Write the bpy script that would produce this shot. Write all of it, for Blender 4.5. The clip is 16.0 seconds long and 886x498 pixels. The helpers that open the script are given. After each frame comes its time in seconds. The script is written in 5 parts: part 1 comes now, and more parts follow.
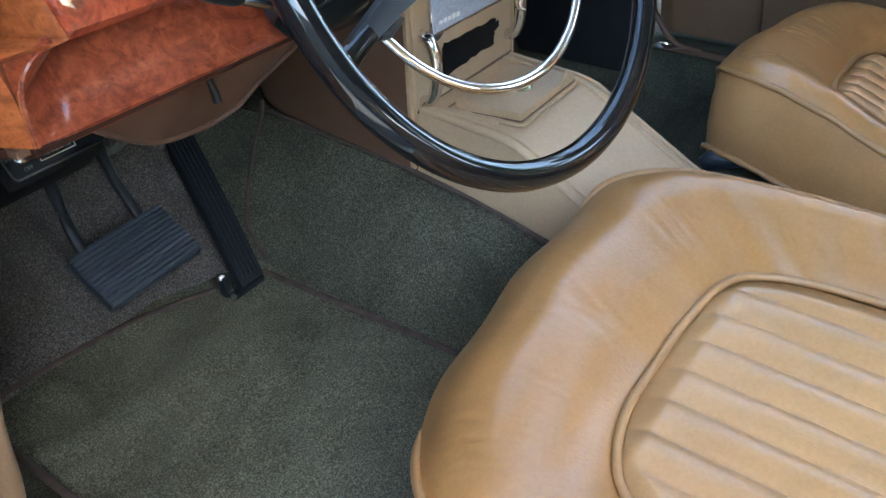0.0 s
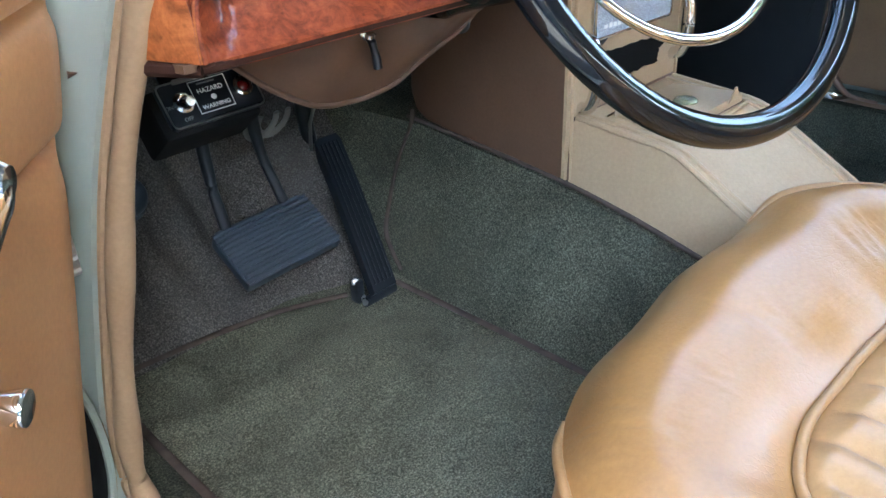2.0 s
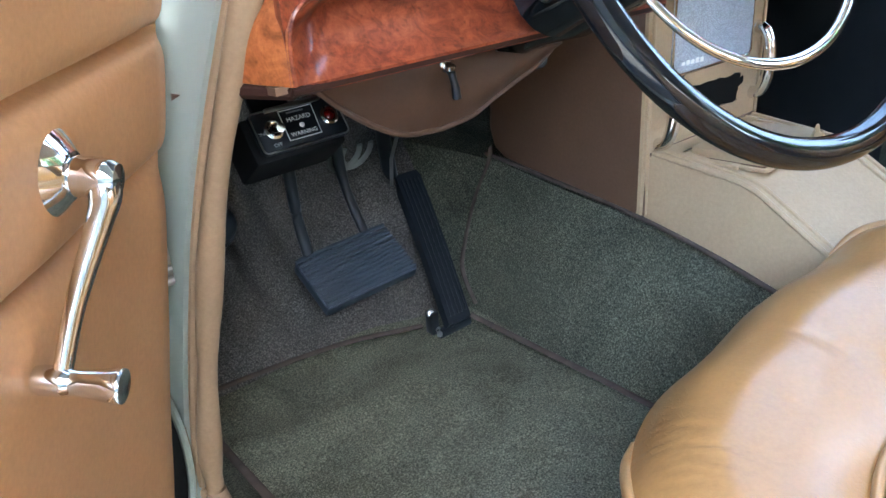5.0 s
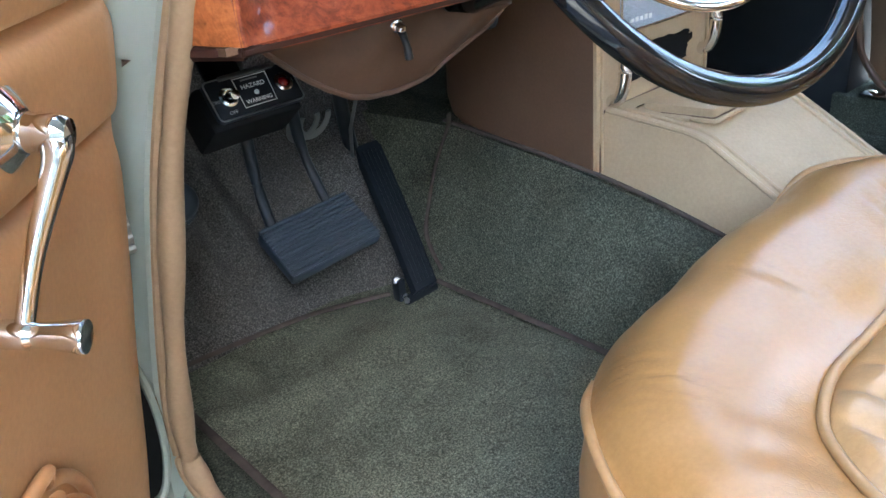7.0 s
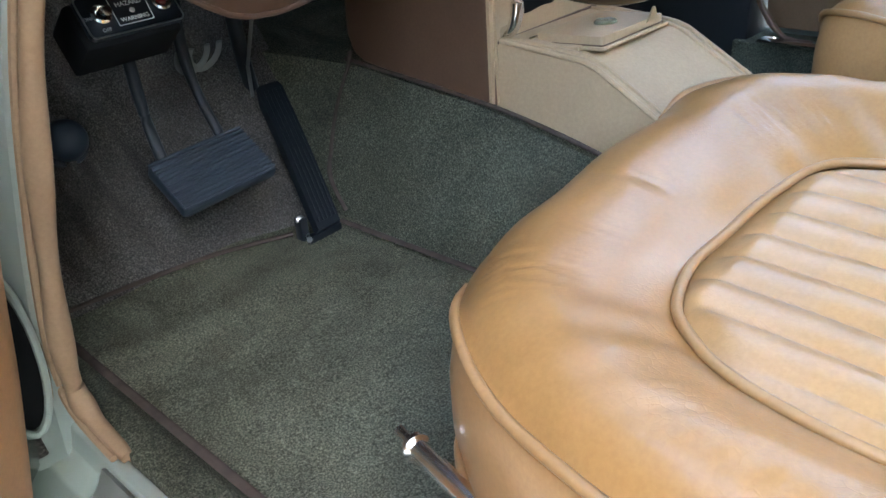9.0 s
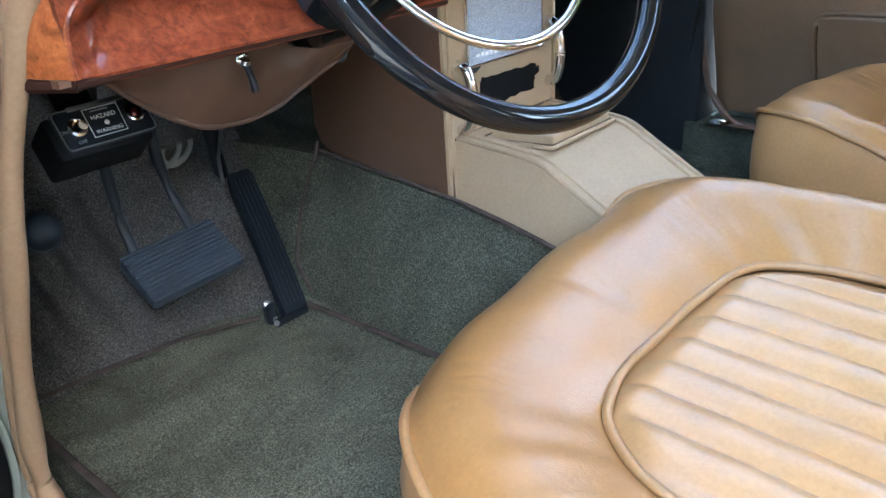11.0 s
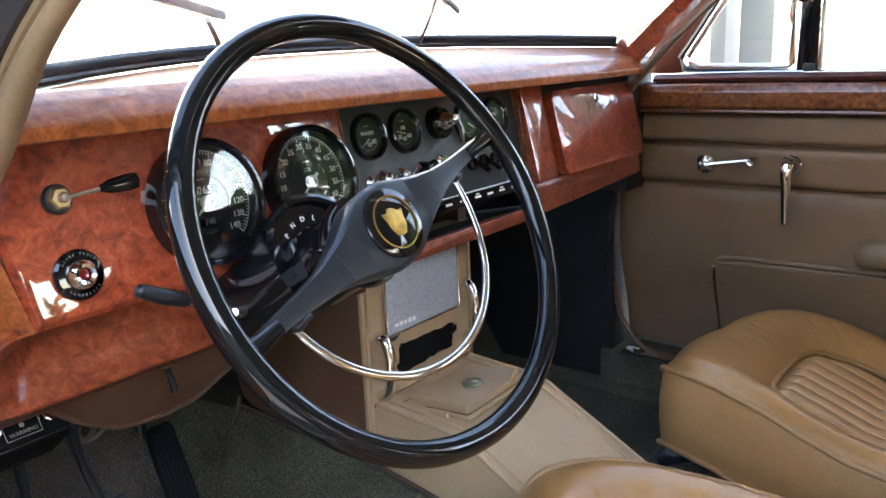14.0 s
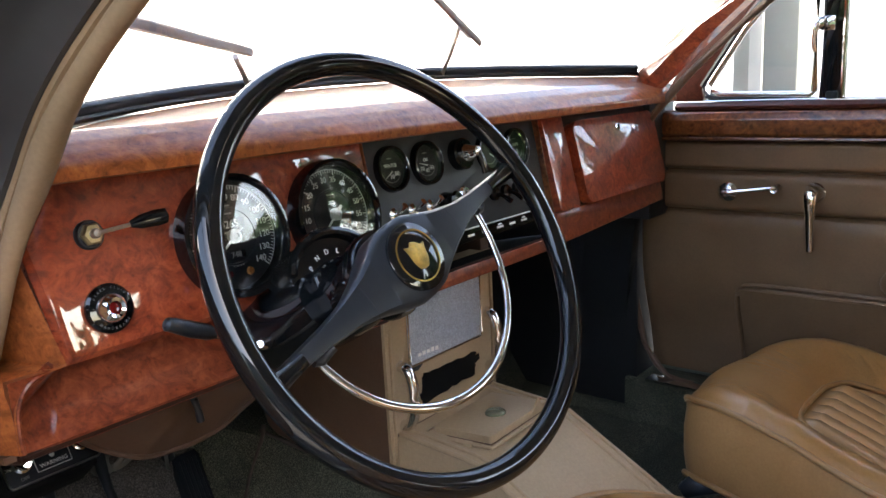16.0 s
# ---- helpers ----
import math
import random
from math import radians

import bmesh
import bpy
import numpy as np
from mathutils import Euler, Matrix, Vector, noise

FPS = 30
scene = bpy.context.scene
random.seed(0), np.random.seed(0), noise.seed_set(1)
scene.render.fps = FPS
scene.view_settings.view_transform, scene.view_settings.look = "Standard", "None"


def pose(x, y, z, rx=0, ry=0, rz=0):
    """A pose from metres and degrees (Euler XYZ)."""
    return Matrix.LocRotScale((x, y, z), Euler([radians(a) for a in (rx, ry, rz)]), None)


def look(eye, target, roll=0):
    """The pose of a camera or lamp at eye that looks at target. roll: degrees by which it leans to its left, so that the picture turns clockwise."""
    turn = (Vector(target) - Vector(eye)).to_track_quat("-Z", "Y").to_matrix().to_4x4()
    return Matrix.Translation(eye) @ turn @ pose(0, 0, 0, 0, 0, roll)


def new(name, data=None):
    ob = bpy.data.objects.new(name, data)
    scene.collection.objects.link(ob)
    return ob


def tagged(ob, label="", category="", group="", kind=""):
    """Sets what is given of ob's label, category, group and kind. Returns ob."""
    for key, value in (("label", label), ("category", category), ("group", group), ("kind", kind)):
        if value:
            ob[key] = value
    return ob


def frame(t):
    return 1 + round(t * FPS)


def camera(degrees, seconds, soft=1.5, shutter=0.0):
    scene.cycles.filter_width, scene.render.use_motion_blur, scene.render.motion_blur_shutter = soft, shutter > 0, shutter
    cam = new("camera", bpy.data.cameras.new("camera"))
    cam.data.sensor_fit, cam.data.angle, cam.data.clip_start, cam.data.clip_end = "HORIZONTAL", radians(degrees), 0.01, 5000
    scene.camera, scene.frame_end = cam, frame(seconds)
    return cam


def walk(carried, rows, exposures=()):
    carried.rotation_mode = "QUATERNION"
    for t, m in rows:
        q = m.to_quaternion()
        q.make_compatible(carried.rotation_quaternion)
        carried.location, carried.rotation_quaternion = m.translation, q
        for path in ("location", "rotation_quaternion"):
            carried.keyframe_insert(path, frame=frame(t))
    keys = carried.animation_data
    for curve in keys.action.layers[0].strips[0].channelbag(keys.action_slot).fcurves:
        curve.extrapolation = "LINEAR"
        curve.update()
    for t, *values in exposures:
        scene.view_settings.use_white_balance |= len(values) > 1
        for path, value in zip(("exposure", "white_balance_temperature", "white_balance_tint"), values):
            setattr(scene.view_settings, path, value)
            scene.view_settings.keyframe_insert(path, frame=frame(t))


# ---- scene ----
cam = camera(57.6, 16.0)
PATH = [
    (0, (-0.816, -0.5, 0.964), (0.492, 0.463, -0.202), -2.0),
    (0.5, (-0.812, -0.493, 0.924), (0.463, 0.515, -0.242), -2.6),
    (1, (-0.831, -0.487, 0.896), (0.431, 0.551, -0.258), -2.6),
    (1.5, (-0.833, -0.475, 0.876), (0.402, 0.622, -0.251), -2.1),
    (2, (-0.84, -0.482, 0.862), (0.366, 0.776, -0.12), -2.3),
    (2.5, (-0.848, -0.486, 0.853), (0.223, 0.927, -0.073), -3.3),
    (3, (-0.844, -0.487, 0.853), (0.192, 0.97, -0.043), -4.1),
    (3.5, (-0.832, -0.488, 0.857), (0.208, 0.973, -0.028), -3.5),
    (4, (-0.84, -0.492, 0.85), (0.233, 0.959, -0.011), -3.6),
    (6.5, (-0.864, -0.524, 0.845), (0.271, 0.868, -0.035), -4.5),
    (7, (-0.864, -0.527, 0.831), (0.283, 0.843, -0.068), -5.5),
    (7.5, (-0.857, -0.533, 0.809), (0.302, 0.813, -0.11), -5.8),
    (8, (-0.857, -0.555, 0.802), (0.334, 0.746, -0.142), -5.3),
    (8.5, (-0.85, -0.568, 0.78), (0.365, 0.69, -0.19), -4.7),
    (11, (-0.85, -0.611, 0.84), (0.47, 0.628, -0.01), -3.7),
    (11.5, (-0.844, -0.614, 0.883), (0.508, 0.619, 0.075), -3.4),
    (12, (-0.836, -0.616, 0.916), (0.553, 0.609, 0.162), -2.9),
    (12.5, (-0.827, -0.618, 0.937), (0.615, 0.592, 0.263), -2.9),
    (13, (-0.824, -0.623, 0.95), (0.666, 0.568, 0.35), -2.7),
    (13.5, (-0.821, -0.625, 0.964), (0.697, 0.561, 0.424), -2.6),
    (14, (-0.823, -0.626, 0.977), (0.712, 0.563, 0.498), -2.4),
    (14.5, (-0.82, -0.629, 0.983), (0.726, 0.562, 0.546), -2.5),
    (15, (-0.821, -0.634, 0.987), (0.727, 0.561, 0.567), -2.7),
    (15.5, (-0.823, -0.633, 0.987), (0.712, 0.579, 0.569), -2.8),
    (16, (-0.827, -0.632, 0.987), (0.684, 0.61, 0.568), -2.9),
]
EXPOSURES = [(0, 4.35, 6400, 3), (2, 4.9, 6250, 2), (3, 4.9, 6150, 3), (6.5, 4.9, 6250, 2), (8.5, 4.6, 6500, 2), (11.5, 4.85, 6150, 3), (13, 4.6, 6600, 5), (14, 4.1, 7200, 9), (14.5, 3.65, 7500, 12), (16, 3.6, 7600, 12)]
walk(cam, [(t, look(eye, target, roll)) for t, eye, target, roll in PATH], EXPOSURES)

# ---- world, sun ----
sun_height, sun_turn = radians(50), radians(180)
world = bpy.data.worlds.new("world")
scene.world = world
world.use_nodes = True
wn, wl = world.node_tree.nodes, world.node_tree.links
sky = wn.new("ShaderNodeTexSky")
sky.sky_type, sky.sun_disc = "NISHITA", False
sky.sun_elevation, sky.sun_rotation = sun_height, sun_turn
sky.air_density, sky.dust_density = 1.0, 1.5
wl.new(sky.outputs[0], wn["Background"].inputs[0])
wn["Background"].inputs[1].default_value = 0.15
sun = new("sun", bpy.data.lights.new("sun", "SUN"))
sun.data.energy, sun.data.angle, sun.data.color = 5.0, radians(2), (1.0, 0.97, 0.93)
sun.matrix_basis = look((0, 0, 8), Vector((0, 0, 8)) - Vector((math.sin(sun_turn) * math.cos(sun_height), math.cos(sun_turn) * math.cos(sun_height), math.sin(sun_height))))

# ---- materials ----


def material(name, color, rough=0.5, metal=0.0, spec=0.5, coat=0.0, coat_rough=0.05):
    m = bpy.data.materials.new(name)
    m.use_nodes = True
    b = m.node_tree.nodes["Principled BSDF"]
    b.inputs["Base Color"].default_value = (*color, 1)
    b.inputs["Roughness"].default_value, b.inputs["Metallic"].default_value = rough, metal
    b.inputs["Specular IOR Level"].default_value = spec
    b.inputs["Coat Weight"].default_value, b.inputs["Coat Roughness"].default_value = coat, coat_rough
    return m


def node(m, kind, **inputs):
    n = m.node_tree.nodes.new("ShaderNode" + kind)
    for key, value in inputs.items():
        n.inputs[key.replace("_", " ")].default_value = value
    return n


def wire(m, a, b):
    m.node_tree.links.new(a, b)


def place(m, scale=(1, 1, 1)):
    """Object coordinates in metres, stretched."""
    tc, mp = node(m, "TexCoord"), node(m, "Mapping")
    mp.inputs["Scale"].default_value = scale
    wire(m, tc.outputs["Object"], mp.inputs["Vector"])
    return mp.outputs["Vector"]


def ramp(m, fac, stops):
    r = node(m, "ValToRGB")
    while len(r.color_ramp.elements) < len(stops):
        r.color_ramp.elements.new(0.5)
    for e, (at, color) in zip(r.color_ramp.elements, stops):
        e.position, e.color = at, (*color, 1)
    wire(m, fac, r.inputs[0])
    return r.outputs[0]


def noise_tex(m, vec, scale, detail=4.0, rough=0.6, distort=0.0):
    n = node(m, "TexNoise", Scale=scale, Detail=detail, Roughness=rough, Distortion=distort)
    wire(m, vec, n.inputs["Vector"])
    return n.outputs["Fac"]


def mixed(m, a, b, fac, mode="MIX"):
    x = node(m, "MixRGB")
    x.blend_type = mode
    for value, slot in ((fac, 0), (a, 1), (b, 2)):
        if isinstance(value, (int, float)):
            x.inputs[slot].default_value = value
        elif isinstance(value, tuple):
            x.inputs[slot].default_value = (*value, 1)
        else:
            wire(m, value, x.inputs[slot])
    return x.outputs[0]


def bumped(m, height, strength, distance=0.001, into=None):
    b = node(m, "Bump", Strength=strength, Distance=distance)
    wire(m, height, b.inputs["Height"])
    if into is not None:
        wire(m, into, b.inputs["Normal"])
    wire(m, b.outputs[0], m.node_tree.nodes["Principled BSDF"].inputs["Normal"])
    return b.outputs[0]


def base(m, color):
    wire(m, color, m.node_tree.nodes["Principled BSDF"].inputs["Base Color"])


def span(m, fac, lo, hi, slot="Roughness"):
    r = node(m, "MapRange", To_Min=lo, To_Max=hi)
    wire(m, fac, r.inputs["Value"])
    wire(m, r.outputs[0], m.node_tree.nodes["Principled BSDF"].inputs[slot])


def leather(name, dark, mid, light, rough=(0.3, 0.48), crease=0.35):
    m = material(name, mid, 0.4, spec=0.38 if crease > 0.14 else 0.5, coat=0.44 if crease > 0.14 else 0.0, coat_rough=0.2)
    v = place(m)
    broad, fine = noise_tex(m, v, 9, 3), noise_tex(m, v, 240, 3)
    base(m, mixed(m, ramp(m, broad, [(0.25, dark), (0.55, mid), (0.8, light)]), ramp(m, fine, [(0.3, (0.75, 0.72, 0.7)), (0.7, (1, 1, 1))]), 0.5, "MULTIPLY"))
    if crease < 0.15:
        m.node_tree.nodes["Principled BSDF"].inputs["Roughness"].default_value = sum(rough) / 2
    else:
        span(m, noise_tex(m, v, 30, 4), *rough)
    grain = bumped(m, noise_tex(m, v, 330, 2), 0.1, 0.0008)
    if crease < 0.15:
        return m
    # worn hide: fine cracks in patches
    crack = node(m, "TexVoronoi", Scale=150.0)
    crack.feature = "DISTANCE_TO_EDGE"
    wire(m, v, crack.inputs["Vector"])
    worn = ramp(m, noise_tex(m, v, 8, 3), [(0.45, (0, 0, 0)), (0.65, (1, 1, 1))])
    line = ramp(m, crack.outputs["Distance"], [(0.0, (0, 0, 0)), (0.12, (1, 1, 1))])
    grain = bumped(m, mixed(m, (1.0, 1.0, 1.0), line, worn), 0.16, 0.0008, grain)
    # fine wrinkles running across, in patches
    wrinkle = noise_tex(m, place(m, (1.0, 4.0, 1.0)), 40, 3, 0.5)
    patch = ramp(m, noise_tex(m, v, 6, 2), [(0.4, (0, 0, 0)), (0.65, (1, 1, 1))])
    grain = bumped(m, mixed(m, (0.5, 0.5, 0.5), wrinkle, patch), min(crease, 0.35) * 0.75, 0.0024, grain)
    skin = bumped(m, noise_tex(m, place(m, (1, 2.2, 1)), 14, 2, 0.45), crease * 0.5, 0.005, grain)
    wire(m, skin, m.node_tree.nodes["Principled BSDF"].inputs["Coat Normal"])
    return m


def burr(name, tones, coat=1.0, ior=1.75, spots=(120.0, 0.25, 0.55)):
    """Lacquered burr veneer: mottled clouds, dark flecks and a deep gloss."""
    m = material(name, tones[1], 0.4, spec=0.22, coat=coat, coat_rough=0.02)
    m.node_tree.nodes["Principled BSDF"].inputs["Coat IOR"].default_value = ior
    v = place(m)
    cloud = noise_tex(m, v, 42, 6, 0.65, 1.6)
    vein = noise_tex(m, place(m, (1, 1, 2.4)), 60, 8, 0.7, 2.5)
    fleck = node(m, "TexVoronoi", Scale=spots[0])
    wire(m, v, fleck.inputs["Vector"])
    a = ramp(m, cloud, [(0.28, tones[0]), (0.5, tones[1]), (0.74, tones[2])])
    b = mixed(m, a, ramp(m, vein, [(0.35, (0.55, 0.45, 0.42)), (0.6, (1, 1, 1))]), 0.6, "MULTIPLY")
    base(m, mixed(m, b, ramp(m, fleck.outputs["Distance"], [(0.05, (0.35, 0.26, 0.22)), (spots[1], (1, 1, 1))]), spots[2], "MULTIPLY"))
    bumped(m, noise_tex(m, v, 16, 2), 0.035, 0.003)
    b = m.node_tree.nodes["Principled BSDF"]
    wire(m, b.inputs["Normal"].links[0].from_socket, b.inputs["Coat Normal"])
    return m


def pile(name, a, b, c):
    """Cut-pile carpet with a wear pattern."""
    m = material(name, b, 0.95, spec=0.15)
    v = place(m)
    tuft, tuft2, wear = noise_tex(m, v, 480, 4, 0.8), noise_tex(m, v, 170, 3, 0.7), noise_tex(m, v, 5, 4, 0.6, 0.8)
    x = ramp(m, tuft, [(0.36, a), (0.5, b), (0.64, c)])
    x = mixed(m, x, ramp(m, tuft2, [(0.3, (0.72, 0.72, 0.7)), (0.7, (1.12, 1.12, 1.1))]), 0.7, "MULTIPLY")
    base(m, mixed(m, x, ramp(m, wear, [(0.32, (0.5, 0.49, 0.47)), (0.66, (1.3, 1.29, 1.25))]), 0.85, "MULTIPLY"))
    bumped(m, tuft, 0.9, 0.004)
    return m


TAN = leather("tan_leather", (0.322, 0.155, 0.047), (0.358, 0.176, 0.056), (0.393, 0.198, 0.066), (0.32, 0.46))
# Door leather with shade put into the colour, for the closed side.
TAN_SHADED = leather("shaded_tan_leather", (0.165, 0.095, 0.05), (0.195, 0.112, 0.059), (0.215, 0.124, 0.066), (0.42, 0.55), 0.1)
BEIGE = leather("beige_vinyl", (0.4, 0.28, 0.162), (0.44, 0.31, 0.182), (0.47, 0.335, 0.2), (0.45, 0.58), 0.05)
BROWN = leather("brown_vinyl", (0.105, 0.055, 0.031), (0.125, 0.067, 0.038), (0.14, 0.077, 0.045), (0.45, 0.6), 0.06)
PIPING = leather("piping_leather", (0.31, 0.16, 0.06), (0.355, 0.187, 0.072), (0.39, 0.21, 0.086), (0.35, 0.5), 0.0)
WELT = leather("tan_welt", (0.24, 0.15, 0.08), (0.275, 0.175, 0.096), (0.3, 0.195, 0.11), (0.7, 0.85), 0.05)
# Same carpet in two copies; this one has the tunnel's shade put in.
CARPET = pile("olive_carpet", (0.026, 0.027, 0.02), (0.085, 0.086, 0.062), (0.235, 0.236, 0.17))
# Paler copy: light on the driver's floor put into the colour.
CARPET_LIT = pile("lit_olive_carpet", (0.045, 0.045, 0.032), (0.14, 0.138, 0.099), (0.36, 0.352, 0.254))
CARPET_TOE = pile("brown_grey_carpet", (0.033, 0.029, 0.027), (0.102, 0.092, 0.083), (0.286, 0.26, 0.235))
BINDING = material("carpet_binding", (0.075, 0.055, 0.044), 0.8, spec=0.15)
WOOD = burr("red_burr_walnut", ((0.11, 0.016, 0.008), (0.32, 0.054, 0.021), (0.47, 0.104, 0.038)))
WOOD_LIGHT = burr("golden_burr_walnut", ((0.16, 0.042, 0.013), (0.31, 0.088, 0.026), (0.44, 0.145, 0.045)), 0.7, 1.5)
WOOD_DARK = burr("brown_burr_walnut", ((0.05, 0.015, 0.006), (0.19, 0.062, 0.02), (0.34, 0.13, 0.045)), 1.0, 1.6, (95.0, 0.5, 0.95))
BLACK = material("black_gloss_plastic", (0.004, 0.005, 0.006), 0.05, spec=0.5)
BLACK_SATIN = material("black_satin_plastic", (0.013, 0.016, 0.02), 0.34, spec=0.4)
BLACK_MATT = material("black_matt", (0.006, 0.006, 0.006), 0.75, spec=0.12)
PANEL_BLACK = material("black_leathercloth", (0.022, 0.026, 0.028), 0.42)
RUBBER = material("black_rubber", (0.023, 0.031, 0.041), 0.44, spec=0.4)
CHROME = material("chrome", (0.8, 0.8, 0.8), 0.07, 1.0)
SATIN_CHROME = material("satin_chrome", (0.88, 0.87, 0.85), 0.2, 0.92)
BRIGHT_CHROME = material("bright_chrome", (0.95, 0.95, 0.94), 0.24, 1.0)
STEEL = material("dull_steel", (0.45, 0.44, 0.42), 0.35, 1.0)
PAINT = material("grey_green_paint", (0.33, 0.365, 0.32), 0.27, 0.3, coat=0.8, coat_rough=0.06)
PAINT_DARK = material("dark_grey_trim", (0.045, 0.045, 0.047), 0.28)
WHITE = material("white_marking", (0.85, 0.85, 0.82), 0.6)
GOLD = material("gold", (0.62, 0.4, 0.1), 0.3, 1.0)
RED = material("red_lens", (0.13, 0.004, 0.004), 0.12, coat=0.5)
GREY_BAR = material("grey_marking", (0.3, 0.3, 0.29), 0.6)
# Darker grey than the other small markings.
LAMP_MARK = material("dim_lamp_lettering", (0.13, 0.13, 0.125), 0.6)
DIAL = material("black_dial", (0.01, 0.011, 0.011), 0.55)
HEADLINING = material("pale_headlining", (0.5, 0.42, 0.33), 0.9)
CONCRETE = material("grey_asphalt", (0.09, 0.09, 0.092), 0.85)
GREY_POST = material("grey_post", (0.09, 0.1, 0.1), 0.6)

TAN_SIDE = leather("tan_side_leather", (0.35, 0.18, 0.068), (0.41, 0.215, 0.085), (0.45, 0.24, 0.1), (0.3, 0.46), 0.15)
TAN_PLEAT = leather("tan_pleat_leather", (0.37, 0.193, 0.074), (0.41, 0.22, 0.087), (0.45, 0.247, 0.1), (0.32, 0.44), 0.2)
# The same door leather with daylight put in, for the open door.
TAN_LIT_DOOR = leather("tan_lit_door_leather", (0.44, 0.22, 0.09), (0.48, 0.245, 0.105), (0.52, 0.27, 0.12), (0.42, 0.55), 0.1)
WOOD_CAP = burr("red_burr_capping", ((0.16, 0.036, 0.01), (0.37, 0.1, 0.026), (0.52, 0.172, 0.045)), 0.34, 1.4)
# Orange veneer, its tones also lowered for the shadow under the fascia.
WOOD_LOW = burr("orange_burr_walnut", ((0.09, 0.016, 0.007), (0.215, 0.046, 0.018), (0.32, 0.084, 0.032)), 0.45, 1.45)
WOOD_RED_DARK = burr("dark_red_varnish", ((0.05, 0.012, 0.008), (0.08, 0.02, 0.012), (0.11, 0.03, 0.018)), 0.3, 1.35)
WOOD_GROOVE = material("dark_wood_groove", (0.028, 0.009, 0.005), 0.6, spec=0.25)
# Brown leathercloth darkened for the shade under the lower rail.
DROP_SHADED = leather("shaded_brown_leathercloth", (0.075, 0.036, 0.019), (0.092, 0.045, 0.024), (0.108, 0.055, 0.03), (0.5, 0.65), 0.1)
AMBER = material("amber_lens", (0.22, 0.09, 0.02), 0.2)
HUB = material("pale_hub", (0.5, 0.5, 0.47), 0.35)
BROWN_MARK = material("brown_dial_mark", (0.14, 0.07, 0.04), 0.6)
BRASS = material("dull_brass", (0.5, 0.43, 0.26), 0.3, 1.0)
WIPER = material("grey_wiper", (0.03, 0.03, 0.03), 0.5)
# Black standing for deep shade on the passenger's side.
SHADE_BLACK = material("shade_black", (0.012, 0.012, 0.013), 0.6)
PLASTER = material("white_plaster", (0.78, 0.78, 0.76), 0.9)
GREY_STRIP = material("grey_strip", (0.2, 0.21, 0.21), 0.6)
GOLD_RELIEF = material("gold_relief", (0.6, 0.38, 0.1), 0.32, 1.0)
JADE = material("mottled_button", (0.3, 0.31, 0.2), 0.25, 0.6)
LEAF = material("leaf", (0.045, 0.095, 0.018), 0.5)


def grain_on(m, scale, strength, low=0.85):
    v = place(m)
    n = noise_tex(m, v, scale, 5)
    c = tuple(m.node_tree.nodes["Principled BSDF"].inputs["Base Color"].default_value)[:3]
    base(m, ramp(m, noise_tex(m, v, scale / 12, 4), [(0.3, tuple(x * low for x in c)), (0.7, tuple(x * (2 - low) for x in c))]))
    bumped(m, n, strength, 0.001)


grain_on(PANEL_BLACK, 900, 0.25)
# Darker and rougher than the brake pad's rubber.
RUBBER_DARK = material("dull_black_rubber", (0.008, 0.0105, 0.014), 0.55, spec=0.3)
grain_on(RUBBER, 300, 0.1)
grain_on(RUBBER_DARK, 300, 0.1)
grain_on(BINDING, 400, 0.3, 0.7)
grain_on(BLACK_SATIN, 500, 0.03)
grain_on(CONCRETE, 60, 0.4)
grain_on(HEADLINING, 700, 0.3)
grain_on(GREY_POST, 40, 0.1)
grain_on(GOLD_RELIEF, 900, 1.0, 0.5)
grain_on(JADE, 260, 0.3, 0.5)
grain_on(PLASTER, 30, 0.2)
grain_on(LEAF, 8, 0.1, 0.5)
grain_on(SHADE_BLACK, 300, 0.2)
grain_on(PAINT_DARK, 200, 0.02)

GLASS = bpy.data.materials.new("clear_glass")
GLASS.use_nodes = True
gb = GLASS.node_tree.nodes["Principled BSDF"]
gb.inputs["Transmission Weight"].default_value, gb.inputs["Roughness"].default_value, gb.inputs["IOR"].default_value = 1.0, 0.0, 1.45

MESH = material("speaker_cloth", (0.4, 0.43, 0.47), 0.45, 0.0)
vm = place(MESH)
dots = node(MESH, "TexVoronoi", Scale=800.0)
wire(MESH, vm, dots.inputs["Vector"])
base(MESH, ramp(MESH, dots.outputs["Distance"], [(0.2, (0.72, 0.78, 0.86)), (0.55, (0.3, 0.33, 0.38))]))
bumped(MESH, dots.outputs["Distance"], 0.6, 0.001)

# ---- shapes ----


def thing(name, label, category, group="", kind="", at=None):
    ob = new(name)
    ob.empty_display_size = 0.05
    if at is not None:
        ob.matrix_basis = at
    return tagged(ob, label, category, group, kind)


def part(name, bm, mat, parent=None, label="", smooth=True, m=None):
    """One mesh under a thing or a part; m places it in its parent's frame."""
    me = bpy.data.meshes.new(name)
    bmesh.ops.recalc_face_normals(bm, faces=bm.faces)
    bm.to_mesh(me)
    bm.free()
    me.materials.append(mat)
    if smooth:
        me.polygons.foreach_set("use_smooth", [True] * len(me.polygons))
        me.set_sharp_from_angle(angle=radians(38))
    ob = new(name, me)
    if parent is not None:
        ob.parent = parent
    if m is not None:
        ob.matrix_basis = m
    return tagged(ob, label)


